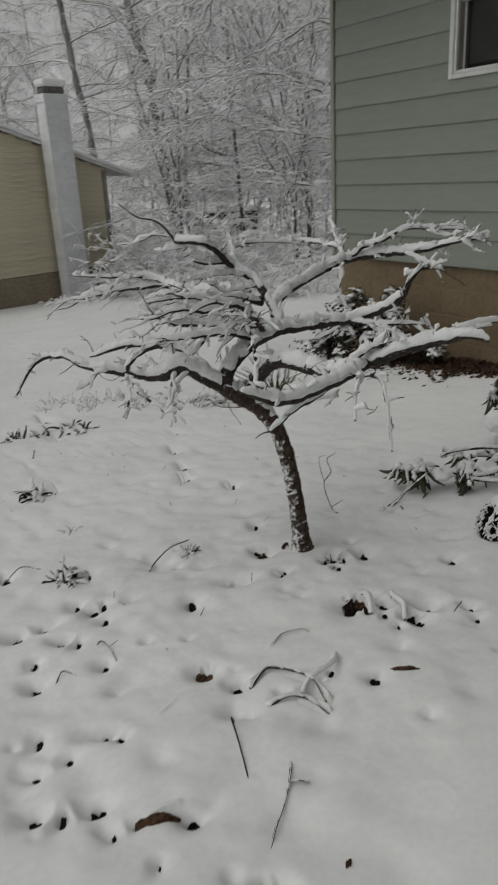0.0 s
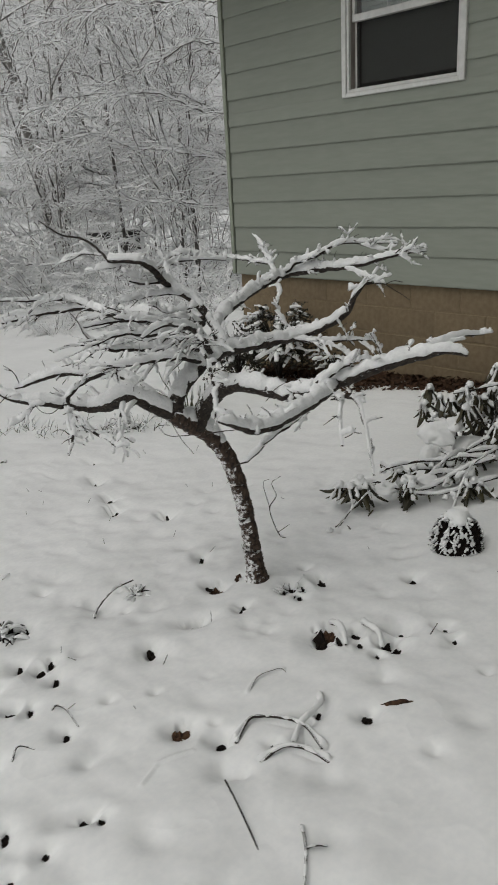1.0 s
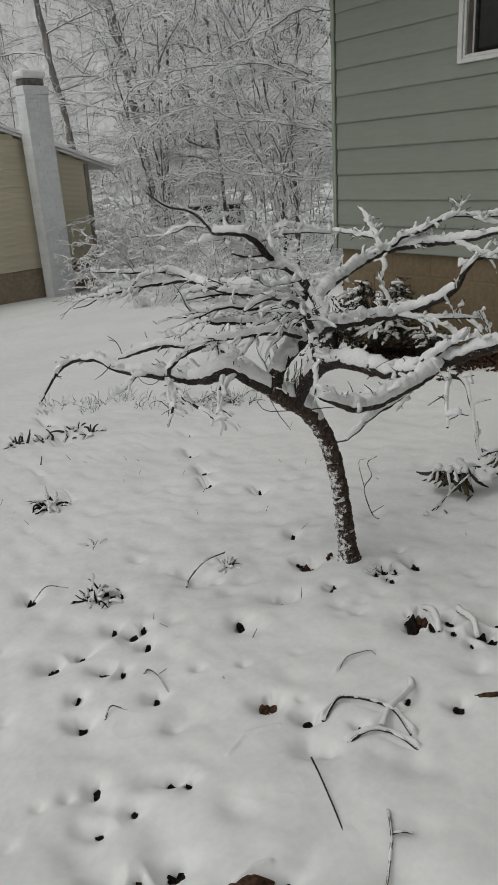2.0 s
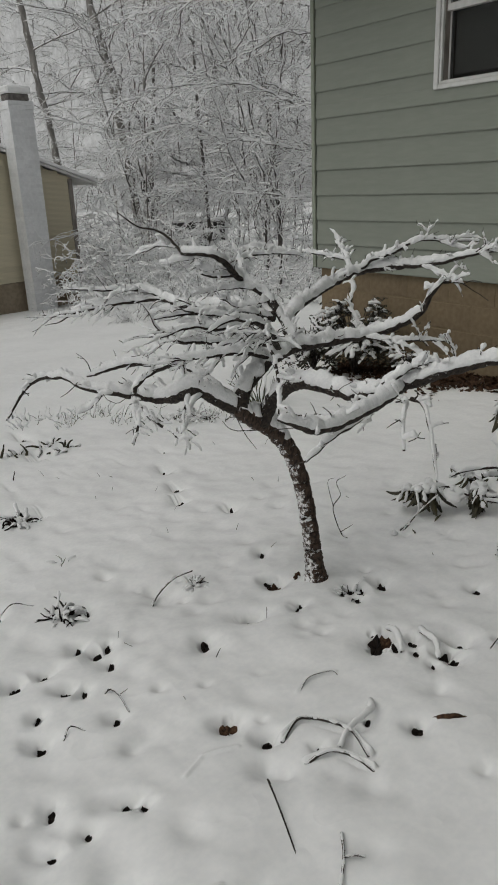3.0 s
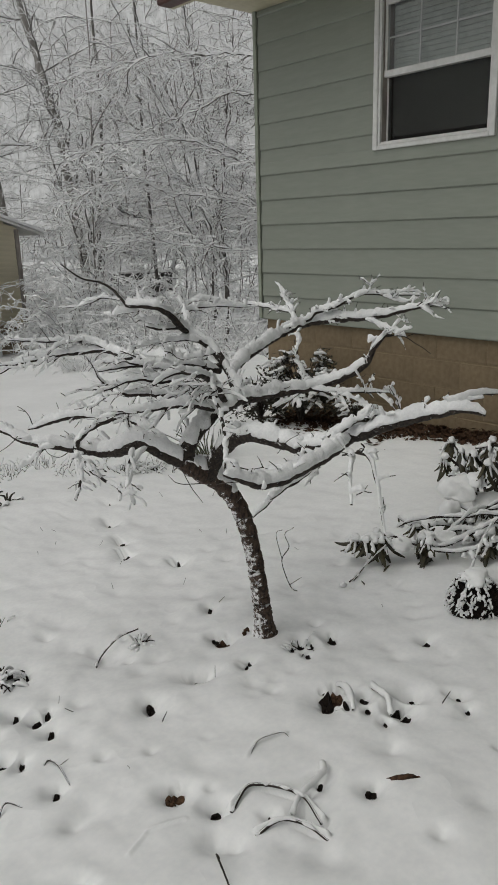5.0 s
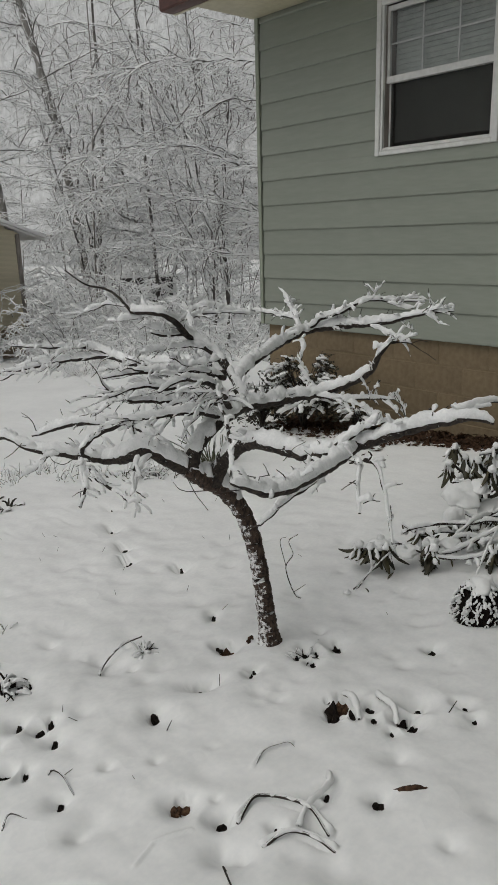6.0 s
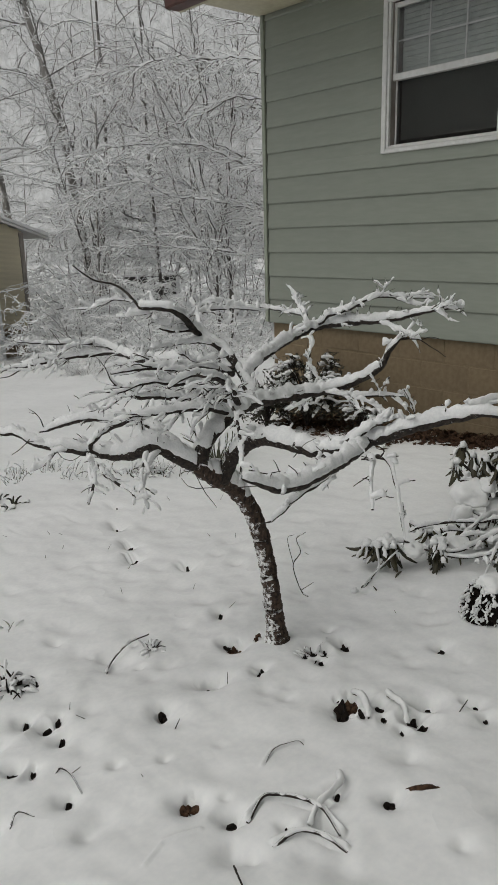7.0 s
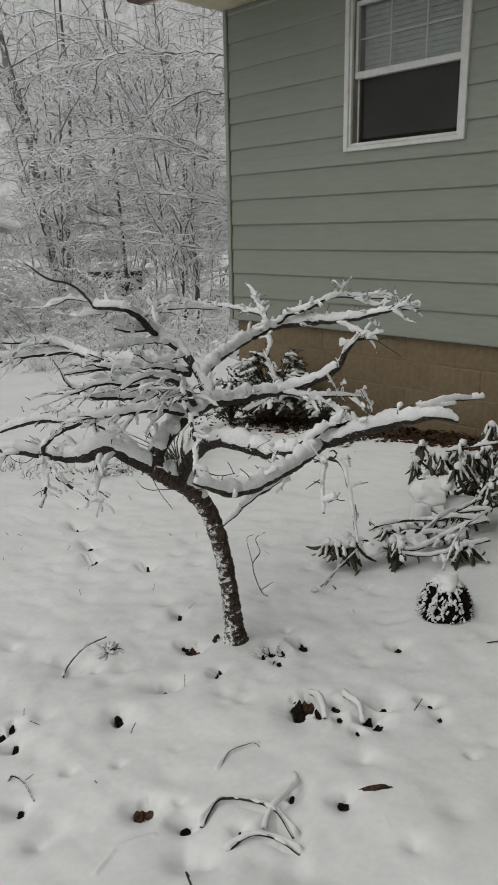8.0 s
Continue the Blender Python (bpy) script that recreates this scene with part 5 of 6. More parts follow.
stick([(1.636, 2.584, -0.004), (1.70, 2.655, 0.016), (1.77, 2.66, 0.03), (1.836, 2.631, 0.036)], 0.0032, "dark snow-topped twig bending into the snow", 0.006, 9)
stick([(1.60, 2.15, 0.0), (1.612, 2.142, 0.03)], 0.0012, "thin twig tip standing in the snow", 0.0, 10)
stick([(1.20, 2.86, -0.002), (1.27, 2.90, 0.02), (1.33, 2.86, 0.012)], 0.002, "thin arched twig in the snow", 0.003, 11)
stick([(1.80, 4.35, -0.002), (1.83, 4.40, 0.03)], 0.003, "short dark twig in the snow", 0.0, 12)
stick([(2.446, 2.464, -0.004), (2.425, 2.485, 0.026), (2.404, 2.506, 0.126), (2.424, 2.487, 0.185), (2.413, 2.497, 0.237), (2.437, 2.473, 0.263)], 0.0018, "slender bare kinked twig standing in the snow", 0.002, 13)
stick([(2.404, 2.506, 0.136), (2.390, 2.520, 0.231), (2.407, 2.503, 0.253)], 0.0012, "slender side twig of a shoot in the snow", 0.0, 14)
stick([(2.425, 2.485, 0.030), (2.457, 2.453, 0.054)], 0.0012, "slender side twig of a shoot in the snow", 0.0, 19)
stick([(2.63, 2.36, -0.004), (2.74, 2.39, 0.02), (2.85, 2.42, 0.05)], 0.003, "dark twig leaning out of the snow", 0.002, 15)
stick([(2.16, 1.63, 0.0), (2.18, 1.62, 0.03)], 0.0014, "thin twig tip standing in the snow", 0.0, 16)
stick([(2.60, 1.66, 0.0), (2.66, 1.61, 0.004)], 0.0016, "short dark twig on the snow", 0.0, 17)
stick([(1.12, 2.13, -0.002), (1.15, 2.15, 0.012), (1.18, 2.11, -0.003)], 0.002, "small arched dark twig in the snow", 0.002, 18)


def mound(x, y, z, a, b, c, seed):
    """A lump of settled snow, uneven and flattened below."""
    bm = bmesh.new()
    bmesh.ops.create_icosphere(bm, subdivisions=4, radius=1.0)
    for v in bm.verts:
        q = v.co + Vector((seed * 3.1, seed * 1.7, 0))
        k = 1 + 0.34 * noise.noise(q * 1.2) + 0.12 * noise.noise(q * 3.1) + 0.04 * noise.noise(q * 8.0)
        v.co = Vector((x + v.co.x * a * k, y + v.co.y * b * k, z + v.co.z * c * k * (1.0 if v.co.z > 0 else 0.45)))
    for f in bm.faces:
        f.smooth = True
    return bm


def tuft(x, y, count, height, spread, mat, label, seed, droop=1.0, snow=0.006, name="grass_tuft", category="grass tuft", wide=0.004, heap=0.0):
    """Blades that arch out of the snow, with snow caught on them."""
    rg = random.Random(seed)
    root = thing(name, pose(x, y, on_snow(x, y)), label, category, "tufts in the snow")
    cp = Tubes()
    for _ in range(count):
        a = rg.uniform(0, 2 * math.pi)
        d = rg.uniform(0, spread)
        s = np.array((d * math.cos(a), d * math.sin(a), -0.01))
        q = bend(rg, s, (math.cos(a) * 0.5, math.sin(a) * 0.5, 1.0), height * rg.uniform(0.4, 1.1), 6, droop * rg.uniform(0.3, 1.2), 0.2)
        tb = Tubes()
        tb.tube(q, np.linspace(wide * 0.5, wide * 0.2, len(q)), 4)
        part("blade", tb.mesh("blade"), mat, root)
        if snow and rg.random() < 0.65:
            cp.cap(q[2:], np.full(len(q) - 2, wide * 0.4), rg, snow, 0.004, 8, 0.5, 0.03, gap=-0.3, rough=0.2)
    for i in range(4 if heap else 0):
        part("snow_lump", mound(rg.gauss(0, heap * 0.5), rg.gauss(0, heap * 0.5), heap * rg.uniform(0.2, 0.6), heap * rg.uniform(0.35, 0.6), heap * rg.uniform(0.35, 0.6), heap * 0.35, seed + i), SNOW, root)
    if cp.n:
        tagged(part("snow", cp.mesh("snow"), SNOW_CAP, root), kind="stuff")
    return root


tuft(1.374, 2.735, 46, 0.085, 0.055, LEAF_DARK, "dark leafy clump bowed down under snow", 1, 3.4, 0.006, wide=0.009, heap=0.026)
tuft(1.595, 3.69, 22, 0.12, 0.05, LEAF_DARK, "dark leafy clump buried under a lump of snow", 2, 2.2, 0.008, wide=0.014, heap=0.035)
tuft(1.551, 3.114, 8, 0.055, 0.025, BLADE, "small tuft of bent grass in the snow", 3, 1.4, 0.003)
tuft(2.148, 2.150, 16, 0.06, 0.035, LEAF_DARK, "small dark tuft crusted with snow", 4, 1.6, 0.004, wide=0.006)
tuft(1.820, 2.590, 22, 0.065, 0.025, LEAF_DARK, "small brown tuft crusted with snow", 5, 2.2, 0.004, wide=0.006)
for i, (x, y) in enumerate(((2.02, 4.86), (2.15, 4.80), (2.28, 4.72), (1.86, 4.90), (2.22, 4.90))):
    tuft(x, y, 9, 0.10, 0.06, LEAF_GREEN, "green strap-leaved shoots poking through the snow", 20 + i, 1.4, 0.006, "bulb_shoots", "bulb shoots", 0.020)
tuft(3.60, 4.45, 26, 0.42, 0.10, BLADE, "upright tuft of pale sword-shaped leaves", 31, 0.5, 0.004, "sword_leaf_plant", "plant", 0.013)
tuft(3.25, 4.55, 22, 0.16, 0.16, LEAF_SHRUB, "low dark clump of leaves pressed down by snow", 32, 2.2, 0.01, wide=0.008)
tuft(3.05, 4.75, 22, 0.16, 0.2, LEAF_SHRUB, "low dark clump of leaves pressed down by snow", 33, 2.2, 0.01, wide=0.008)
for i in range(26):
    rg = random.Random(200 + i)
    tuft(2.35 + 0.042 * i + rg.uniform(-0.08, 0.08), 5.65 - 0.042 * i + rg.uniform(-0.28, 0.22), 7, 0.11, 0.10, BLADE if i % 3 else LEAF_SHRUB, "thin dry grass stems coated with snow", 60 + i, 0.5, 0.006)
rg = random.Random(77)
for i in range(34):
    x, y = rg.uniform(1.3, 3.1), rg.uniform(2.0, 4.3)
    if (x - 0.65) * 0.75 > (y - 0.7) * 1.05:
        continue
    stick([(x, y, -0.003), (x + rg.uniform(-0.022, 0.022), y + rg.uniform(-0.022, 0.022), rg.uniform(0.008, 0.028))], 0.0009, "thin grass stem tip in the snow", 0.0, 300 + i)


# ---- shrubs beside the house ----
def drooping_leaf(rng, length):
    """A long leaf that hangs and rolls its edges under."""
    n = 6
    v, f = [], []
    side, curl = rng.uniform(-0.25, 0.25), rng.uniform(-0.1, 0.35)
    for i in range(n):
        s = i / (n - 1)
        w = length * 0.17 * math.sin(math.pi * min(0.96, 0.08 + 0.86 * s)) ** 0.8
        for q in (-1, 0, 1):
            v.append((w * q * 0.75 + side * length * s * s, -0.55 * w * (q != 0) + curl * length * s * s, -length * (s - 0.25 * curl * s * s)))
    for i in range(n - 1):
        for j in range(2):
            k = i * 3 + j
            f.append((k, k + 1, k + 4, k + 3))
    m = len(v)
    v += [(x, y + 0.0015, z) for x, y, z in v]
    f += [tuple(m + i for i in q[::-1]) for q in f]
    return mesh_of("leaf", v, f, True)


LEAVES = [drooping_leaf(random.Random(i), 0.060 + 0.009 * i) for i in range(7)]


def rhododendron(x, y, boughs, whorls, mounds, label, seed):
    """Woody boughs under thick snow, whorls of hanging leaves at x, y, z, and heaps of settled snow."""
    rg = random.Random(seed)
    root = thing("rhododendron", pose(x, y, 0.25 - 0.085 * y), label, "shrub", "shrubs by the house")
    snow = Tubes()
    for ctrl, thick, r in boughs:
        line = curve_through(ctrl, 0.012)
        rr = np.linspace(r * 0.8, r, len(line))
        wood = Tubes()
        wood.tube(line, rr, 6, 0.1, rg)
        part("bough", wood.mesh("bough"), TWIG, root)
        snow.cap(line, rr, rg, thick * 0.7, thick * 0.12, 11, 0.5, 0.05, gap=-0.4, rough=0.28)
    for wx, wy, wz, n, lie in whorls:
        c = np.array([wx, wy, wz])
        for i in range(n + 3):
            a = i * 360 / (n + 3) + rg.uniform(-25, 25)
            ob = part("leaf", LEAVES[rg.randrange(7)], LEAF_GREEN, root)
            ob.matrix_basis = Matrix.Translation(c + np.array([rg.gauss(0, 0.008), rg.gauss(0, 0.008), rg.gauss(0.0, 0.006)])) @ pose(0, 0, 0, 0, 0, a) @ pose(0, 0, 0, lie * 0.7 + rg.uniform(-16, 20), 0, rg.uniform(-40, 40))
            if rg.random() < 0.62:
                q = np.array([tuple(ob.matrix_basis @ Vector((0, 0.006, -0.09 * s))) for s in np.linspace(0.0, rg.uniform(0.5, 1.0), 6)])
                snow.cap(q, np.linspace(0.004, 0.008, 6), rg, 0.006, 0.003, 10, 0.7, 0.02, gap=-0.2, rough=0.36)
        q = np.array([c + np.array([0.018 * s, 0.012 * s, 0.004 - 0.008 * s * s]) for s in np.linspace(-1, 1, 6)])
        snow.cap(q, np.full(6, 0.009), rg, 0.007, 0.005, 12, 0.6, 0.02, rough=0.32)
    # loose leaves and clods of snow caught along the boughs
    for _ in range(7 * len(boughs)):
        line = curve_through(rg.choice(boughs)[0], 0.03)
        c = line[rg.randrange(len(line))] + np.array([rg.gauss(0, 0.02), rg.gauss(0, 0.02), rg.gauss(-0.01, 0.012)])
        if rg.random() < 0.55:
            ob = part("leaf", LEAVES[rg.randrange(4)], LEAF_GREEN if rg.random() < 0.5 else LEAF_DARK, root)
            ob.matrix_basis = Matrix.Translation(c) @ pose(0, 0, 0, rg.uniform(-50, 50), rg.uniform(-50, 50), rg.uniform(0, 360)) @ Matrix.Scale(rg.uniform(0.4, 0.8), 4)
        else:
            q = bend(rg, c, (rg.uniform(-1, 1), rg.uniform(-1, 1), -0.2), rg.uniform(0.015, 0.045), 6, 0.6, 0.3)
            snow.cap(q, np.full(len(q), 0.005), rg, rg.uniform(0.004, 0.012), 0.004, 9, 0.6, 0.02, gap=-0.6, rough=0.32)
    tagged(part("snow", snow.mesh("snow"), SNOW_CAP, root), kind="stuff")
    for i, m in enumerate(mounds):
        part("snow_mound", mound(*m, seed + i), SNOW, root)
    return root


back = random.Random(19)
BACK_WHORLS = [(back.uniform(0.0, 0.42), back.uniform(-0.46, 0.0), back.uniform(0.22, 0.46), 6, 22) for _ in range(20)]
BACK_BOUGHS = [([(0.1, -0.15, 0.0), (x * 0.6 + 0.03, y * 0.6 - 0.05, z * 0.7), (x, y, z)], 0.006, 0.005) for x, y, z, _, _ in BACK_WHORLS]
rhododendron(3.45, 2.42, BACK_BOUGHS +
             [([(0.05, -0.1, -0.02), (0.0, -0.08, 0.2), (-0.10, 0.0, 0.33)], 0.012, 0.006), ([(0.05, -0.1, -0.02), (0.05, -0.1, 0.2), (0.04, -0.14, 0.36)], 0.012, 0.006),
              ([(0.05, -0.1, 0.0), (0.03, 0.0, 0.2), (0.03, 0.07, 0.36)], 0.012, 0.006), ([(0.05, -0.1, 0.0), (0.05, -0.2, 0.2), (-0.05, -0.2, 0.34)], 0.012, 0.006),
              ([(0.0, -0.09, 0.15), (-0.1, -0.1, 0.26), (-0.19, -0.06, 0.28)], 0.014, 0.005), ([(0.08, -0.12, 0.1), (0.12, -0.18, 0.25), (0.13, -0.2, 0.37)], 0.012, 0.005),
              ([(0.2, -0.3, 0.42), (0.08, -0.2, 0.40), (-0.02, -0.08, 0.37)], 0.012, 0.004), ([(0.25, -0.25, 0.30), (0.05, -0.2, 0.27), (-0.12, -0.19, 0.24)], 0.014, 0.005)],
             BACK_WHORLS + [(-0.123, 0.005, 0.334, 7, 14), (-0.039, -0.022, 0.348, 8, 16), (-0.055, -0.095, 0.351, 8, 14), (0.058, -0.076, 0.359, 8, 18), (0.037, -0.146, 0.357, 8, 16), (0.03, 0.072, 0.362, 7, 20),
              (0.016, -0.212, 0.365, 8, 16), (0.13, -0.202, 0.369, 8, 20), (-0.117, -0.199, 0.347, 7, 16)],
             [(-0.172, -0.107, 0.215, 0.085, 0.075, 0.062), (-0.125, -0.150, 0.255, 0.045, 0.045, 0.045), (-0.271, -0.137, 0.140, 0.050, 0.050, 0.068), (-0.064, -0.191, 0.150, 0.080, 0.065, 0.055), (-0.20, -0.20, 0.07, 0.10, 0.09, 0.05)],
             "rhododendron with drooping olive leaves and heaps of snow", 4)
rhododendron(3.15, 2.12,
             [([(-0.203, 0.26, 0.109), (-0.157, 0.215, 0.134), (-0.067, 0.144, 0.143), (0.009, 0.063, 0.144), (0.058, 0.031, 0.154), (0.16, -0.07, 0.13)], 0.016, 0.006),
              ([(-0.222, 0.121, 0.063), (-0.153, 0.061, 0.070), (-0.089, 0.020, 0.097), (0.011, -0.029, 0.140), (0.12, -0.08, 0.15)], 0.014, 0.006),
              ([(-0.248, 0.125, 0.070), (-0.192, 0.035, 0.063), (-0.126, -0.026, 0.069), (-0.077, -0.055, 0.082), (0.06, -0.13, 0.10)], 0.014, 0.006),
              ([(0.081, 0.152, 0.144), (0.085, 0.099, 0.137), (0.137, 0.056, 0.143), (0.24, -0.04, 0.154)], 0.016, 0.006), ([(-0.085, 0.087, 0.110), (0.013, 0.067, 0.157), (0.14, 0.058, 0.154), (0.24, 0.013, 0.19)], 0.015, 0.006),
              ([(0.06, -0.13, 0.23), (-0.074, -0.148, 0.243), (-0.197, -0.154, 0.235), (-0.305, -0.175, 0.194), (-0.398, -0.199, 0.137)], 0.010, 0.003),
              ([(-0.37, 0.33, 0.07), (-0.247, 0.26, 0.077), (-0.215, 0.148, 0.062), (-0.142, 0.112, 0.080), (-0.057, 0.062, 0.109), (0.10, -0.05, 0.06)], 0.018, 0.006),
              ([(-0.29, 0.228, 0.08), (-0.422, 0.225, 0.04), (-0.559, 0.213, 0.0)], 0.006, 0.003), ([(-0.119, 0.324, 0.102), (-0.135, 0.206, 0.089), (-0.071, 0.161, 0.104), (0.013, 0.063, 0.097)], 0.016, 0.005)],
             [(-0.365, 0.350, 0.075, 5, 56), (-0.288, 0.305, 0.095, 6, 28), (-0.355, 0.300, 0.080, 5, 34), (-0.322, 0.249, 0.085, 6, 30), (-0.218, 0.136, 0.104, 8, 14), (-0.222, 0.095, 0.096, 7, 16),
              (-0.135, 0.219, 0.106, 5, 40), (-0.035, 0.121, 0.120, 5, 36), (0.022, 0.071, 0.120, 5, 40), (-0.044, -0.057, 0.080, 6, 40), (0.0, -0.085, 0.082, 6, 44)],
             [(-0.188, 0.129, 0.100, 0.028, 0.030, 0.024), (-0.245, 0.215, 0.050, 0.055, 0.05, 0.032), (0.03, -0.005, 0.100, 0.05, 0.04, 0.03), 
              (-0.119, 0.085, 0.080, 0.045, 0.045, 0.03), (-0.30, 0.30, 0.07, 0.05, 0.045, 0.03)],
             "low rhododendron boughs pressed onto the snow, tips leafy", 9)

dome = thing("dwarf_conifer", pose(2.700, 1.872, on_snow(2.700, 1.872)), "small dome of dark needles crusted and topped with snow", "shrub", "shrubs by the house")


def dome_shape(scale, low, name):
    """An uneven dome with upright furrows; low cuts it off from below along a ragged line."""
    bm = bmesh.new()
    bmesh.ops.create_icosphere(bm, subdivisions=5, radius=1.0)
    drop = []
    for v in bm.verts:
        a = math.atan2(v.co.y, v.co.x)
        edge = low + 0.22 * noise.noise((math.cos(a) * 1.6, math.sin(a) * 1.6, 4.0)) + 0.10 * noise.noise((math.cos(a) * 5, math.sin(a) * 5, 2.0))
        if v.co.z < edge:
            drop.append(v)
            continue
        furrow = noise.noise((math.cos(a) * 3.2, math.sin(a) * 3.2, v.co.z * 0.8))
        k = scale * (1 + 0.20 * min(furrow, 0.1) * (1.0 - max(0, v.co.z) ** 3) + 0.035 * noise.noise(v.co * 9.0) + 0.02 * noise.noise(v.co * 22.0))
        v.co = Vector((v.co.x * 0.094 * k, v.co.y * 0.094 * k, -0.005 + v.co.z * 0.128 * k))
    bmesh.ops.delete(bm, geom=drop, context="VERTS")
    for f in bm.faces:
        f.smooth = True
    return bm


part("crown", dome_shape(0.92, -0.25, "crown"), LEAF_DARK, dome)
dr = random.Random(8)
flakes, needles = Tubes(), Tubes()
for i in range(520):
    # hanging tongues of snow, broken by dark seams that run down the dome
    e, a = math.asin(dr.uniform(0.02, 0.97)), dr.uniform(0, 6.283)
    if noise.noise((math.cos(a) * 2.6, math.sin(a) * 2.6, 0.3 + 0.3 * e)) > 0.16 or dr.random() < 0.1:
        continue
    way = np.array([math.cos(a) * math.cos(e), math.sin(a) * math.cos(e), math.sin(e)])
    c = way * np.array([0.093, 0.093, 0.130]) * dr.uniform(0.95, 1.06)
    down = np.array([math.cos(a) * math.sin(e) + dr.uniform(-0.9, 0.9), math.sin(a) * math.sin(e) + dr.uniform(-0.9, 0.9), -math.cos(e) * 0.9])
    q = np.array([c + down * x for x in np.linspace(-0.006, 0.006, 5)])
    flakes.cap(q, np.full(5, 0.0025), dr, dr.uniform(0.002, 0.005), 0.002, 7, 0.6, 0.012, gap=-0.6, rough=0.3, low=0.0)
for i in range(500):
    a, e = dr.uniform(0, 6.283), math.asin(dr.random() * 0.9)
    way = np.array([math.cos(a) * math.cos(e), math.sin(a) * math.cos(e), math.sin(e)])
    q = np.array([way * np.array([0.092, 0.092, 0.130]) * x for x in (0.84, 0.97, dr.uniform(1.0, 1.07))])
    needles.tube(q, (0.004, 0.003, 0.0012), 4)
tagged(part("snow", flakes.mesh("snow"), SNOW_CAP, dome), kind="stuff")
tagged(part("needle_coat", needles.mesh("needle_coat"), LEAF_DARK, dome), kind="stuff")
part("snow_cap", mound(0.0, 0.0, 0.112, 0.050, 0.050, 0.036, 5), SNOW, dome)


def small_leaf(length):
    v = [(-length * 0.22, 0, 0), (0, length * 0.5, 0.004), (length * 0.22, 0, 0), (0, -length * 0.5, -0.004)]
    return v


def shrub(x, y, radius, height, count, label, seed):
    """A twiggy evergreen: stems, many small leaves in one mesh, and lumps of snow."""
    rg = random.Random(seed)
    root = thing("evergreen_shrub", pose(x, y, on_snow(x, y)), label, "shrub", "shrubs by the house")
    wood, snow, lv, lf = Tubes(), Tubes(), [], []
    for i in range(count):
        a = rg.uniform(0, 6.283)
        tip = np.array([math.cos(a) * radius * rg.uniform(0.2, 1.0), math.sin(a) * radius * rg.uniform(0.2, 1.0), height * rg.uniform(0.35, 1.0)])
        line = curve_through([(0, 0, 0), tip * np.array([0.4, 0.4, 0.6]), tip], 0.05)
        wood.tube(line, np.linspace(0.006, 0.002, len(line)), 5)
        for j in range(3):
            way = np.array([math.cos(a + rg.uniform(-1, 1)), math.sin(a + rg.uniform(-1, 1)), rg.uniform(-0.2, 0.3)])
            q = bend(rg, tip - np.array([0, 0, rg.uniform(0, 0.1)]), way, rg.uniform(0.06, 0.14), 5, 0.5, 0.2)
            wood.tube(q, np.linspace(0.002, 0.001, len(q)), 4)
            if rg.random() < 0.75 and tip[2] > height * 0.45:
                snow.cap(q, np.full(len(q), 0.004), rg, 0.011, 0.018, 11, 0.7, 0.03, gap=-0.3, rough=0.36)
            for _ in range(12):
                c = q[rg.randrange(len(q))] + np.array([rg.gauss(0, 0.02), rg.gauss(0, 0.02), rg.gauss(-0.02, 0.02)])
                m = Matrix.Translation(c) @ Euler((rg.uniform(-1, 1), rg.uniform(-1, 1), rg.uniform(0, 6.28))).to_matrix().to_4x4()
                b = len(lv)
                lv += [tuple(m @ Vector(w)) for w in small_leaf(rg.uniform(0.03, 0.05))]
                lf.append((b, b + 1, b + 2, b + 3))
    tagged(part("framework", wood.mesh("framework"), TWIG, root), kind="stuff")
    tagged(part("foliage", mesh_of("foliage", lv, lf), LEAF_SHRUB, root), kind="stuff")
    tagged(part("snow", snow.mesh("snow"), SNOW_CAP, root), kind="stuff")
    return root


shrub(4.75, 4.72, 0.27, 0.60, 72, "dark twiggy evergreen shrub under snow against the foundation", 3)
shrub(4.56, 5.00, 0.20, 0.42, 30, "low dark shrub under snow at the house corner", 6)
shrub(4.92, 4.30, 0.13, 0.24, 14, "small dark shrub with clumps of snow by the foundation", 12)

# leaf litter along the foundation
lr = random.Random(21)
lv, lf = [], []
for i in range(4200):
    y = lr.uniform(2.6, 5.2)
    x = 5.18 - abs(lr.gauss(0, 0.17 + 0.12 * (3.7 < y < 5.0)))
    m = Matrix.Translation((x, y, snow_height(x, y) + lr.uniform(0.0, 0.05) * max(0, 1 - (5.18 - x) / 0.3) + 0.004)) @ Euler((lr.uniform(-0.8, 0.8), lr.uniform(-0.8, 0.8), lr.uniform(0, 6.28))).to_matrix().to_4x4()
    b = len(lv)
    lv += [tuple(m @ Vector(w)) for w in small_leaf(lr.uniform(0.04, 0.08))]
    lf.append((b, b + 1, b + 2, b + 3))
litter = part("leaf_litter", mesh_of("leaf_litter", lv, lf), LEAF_BROWN)
tagged(litter, "drift of reddish-brown dead leaves along the foundation", "leaf litter", kind="stuff")


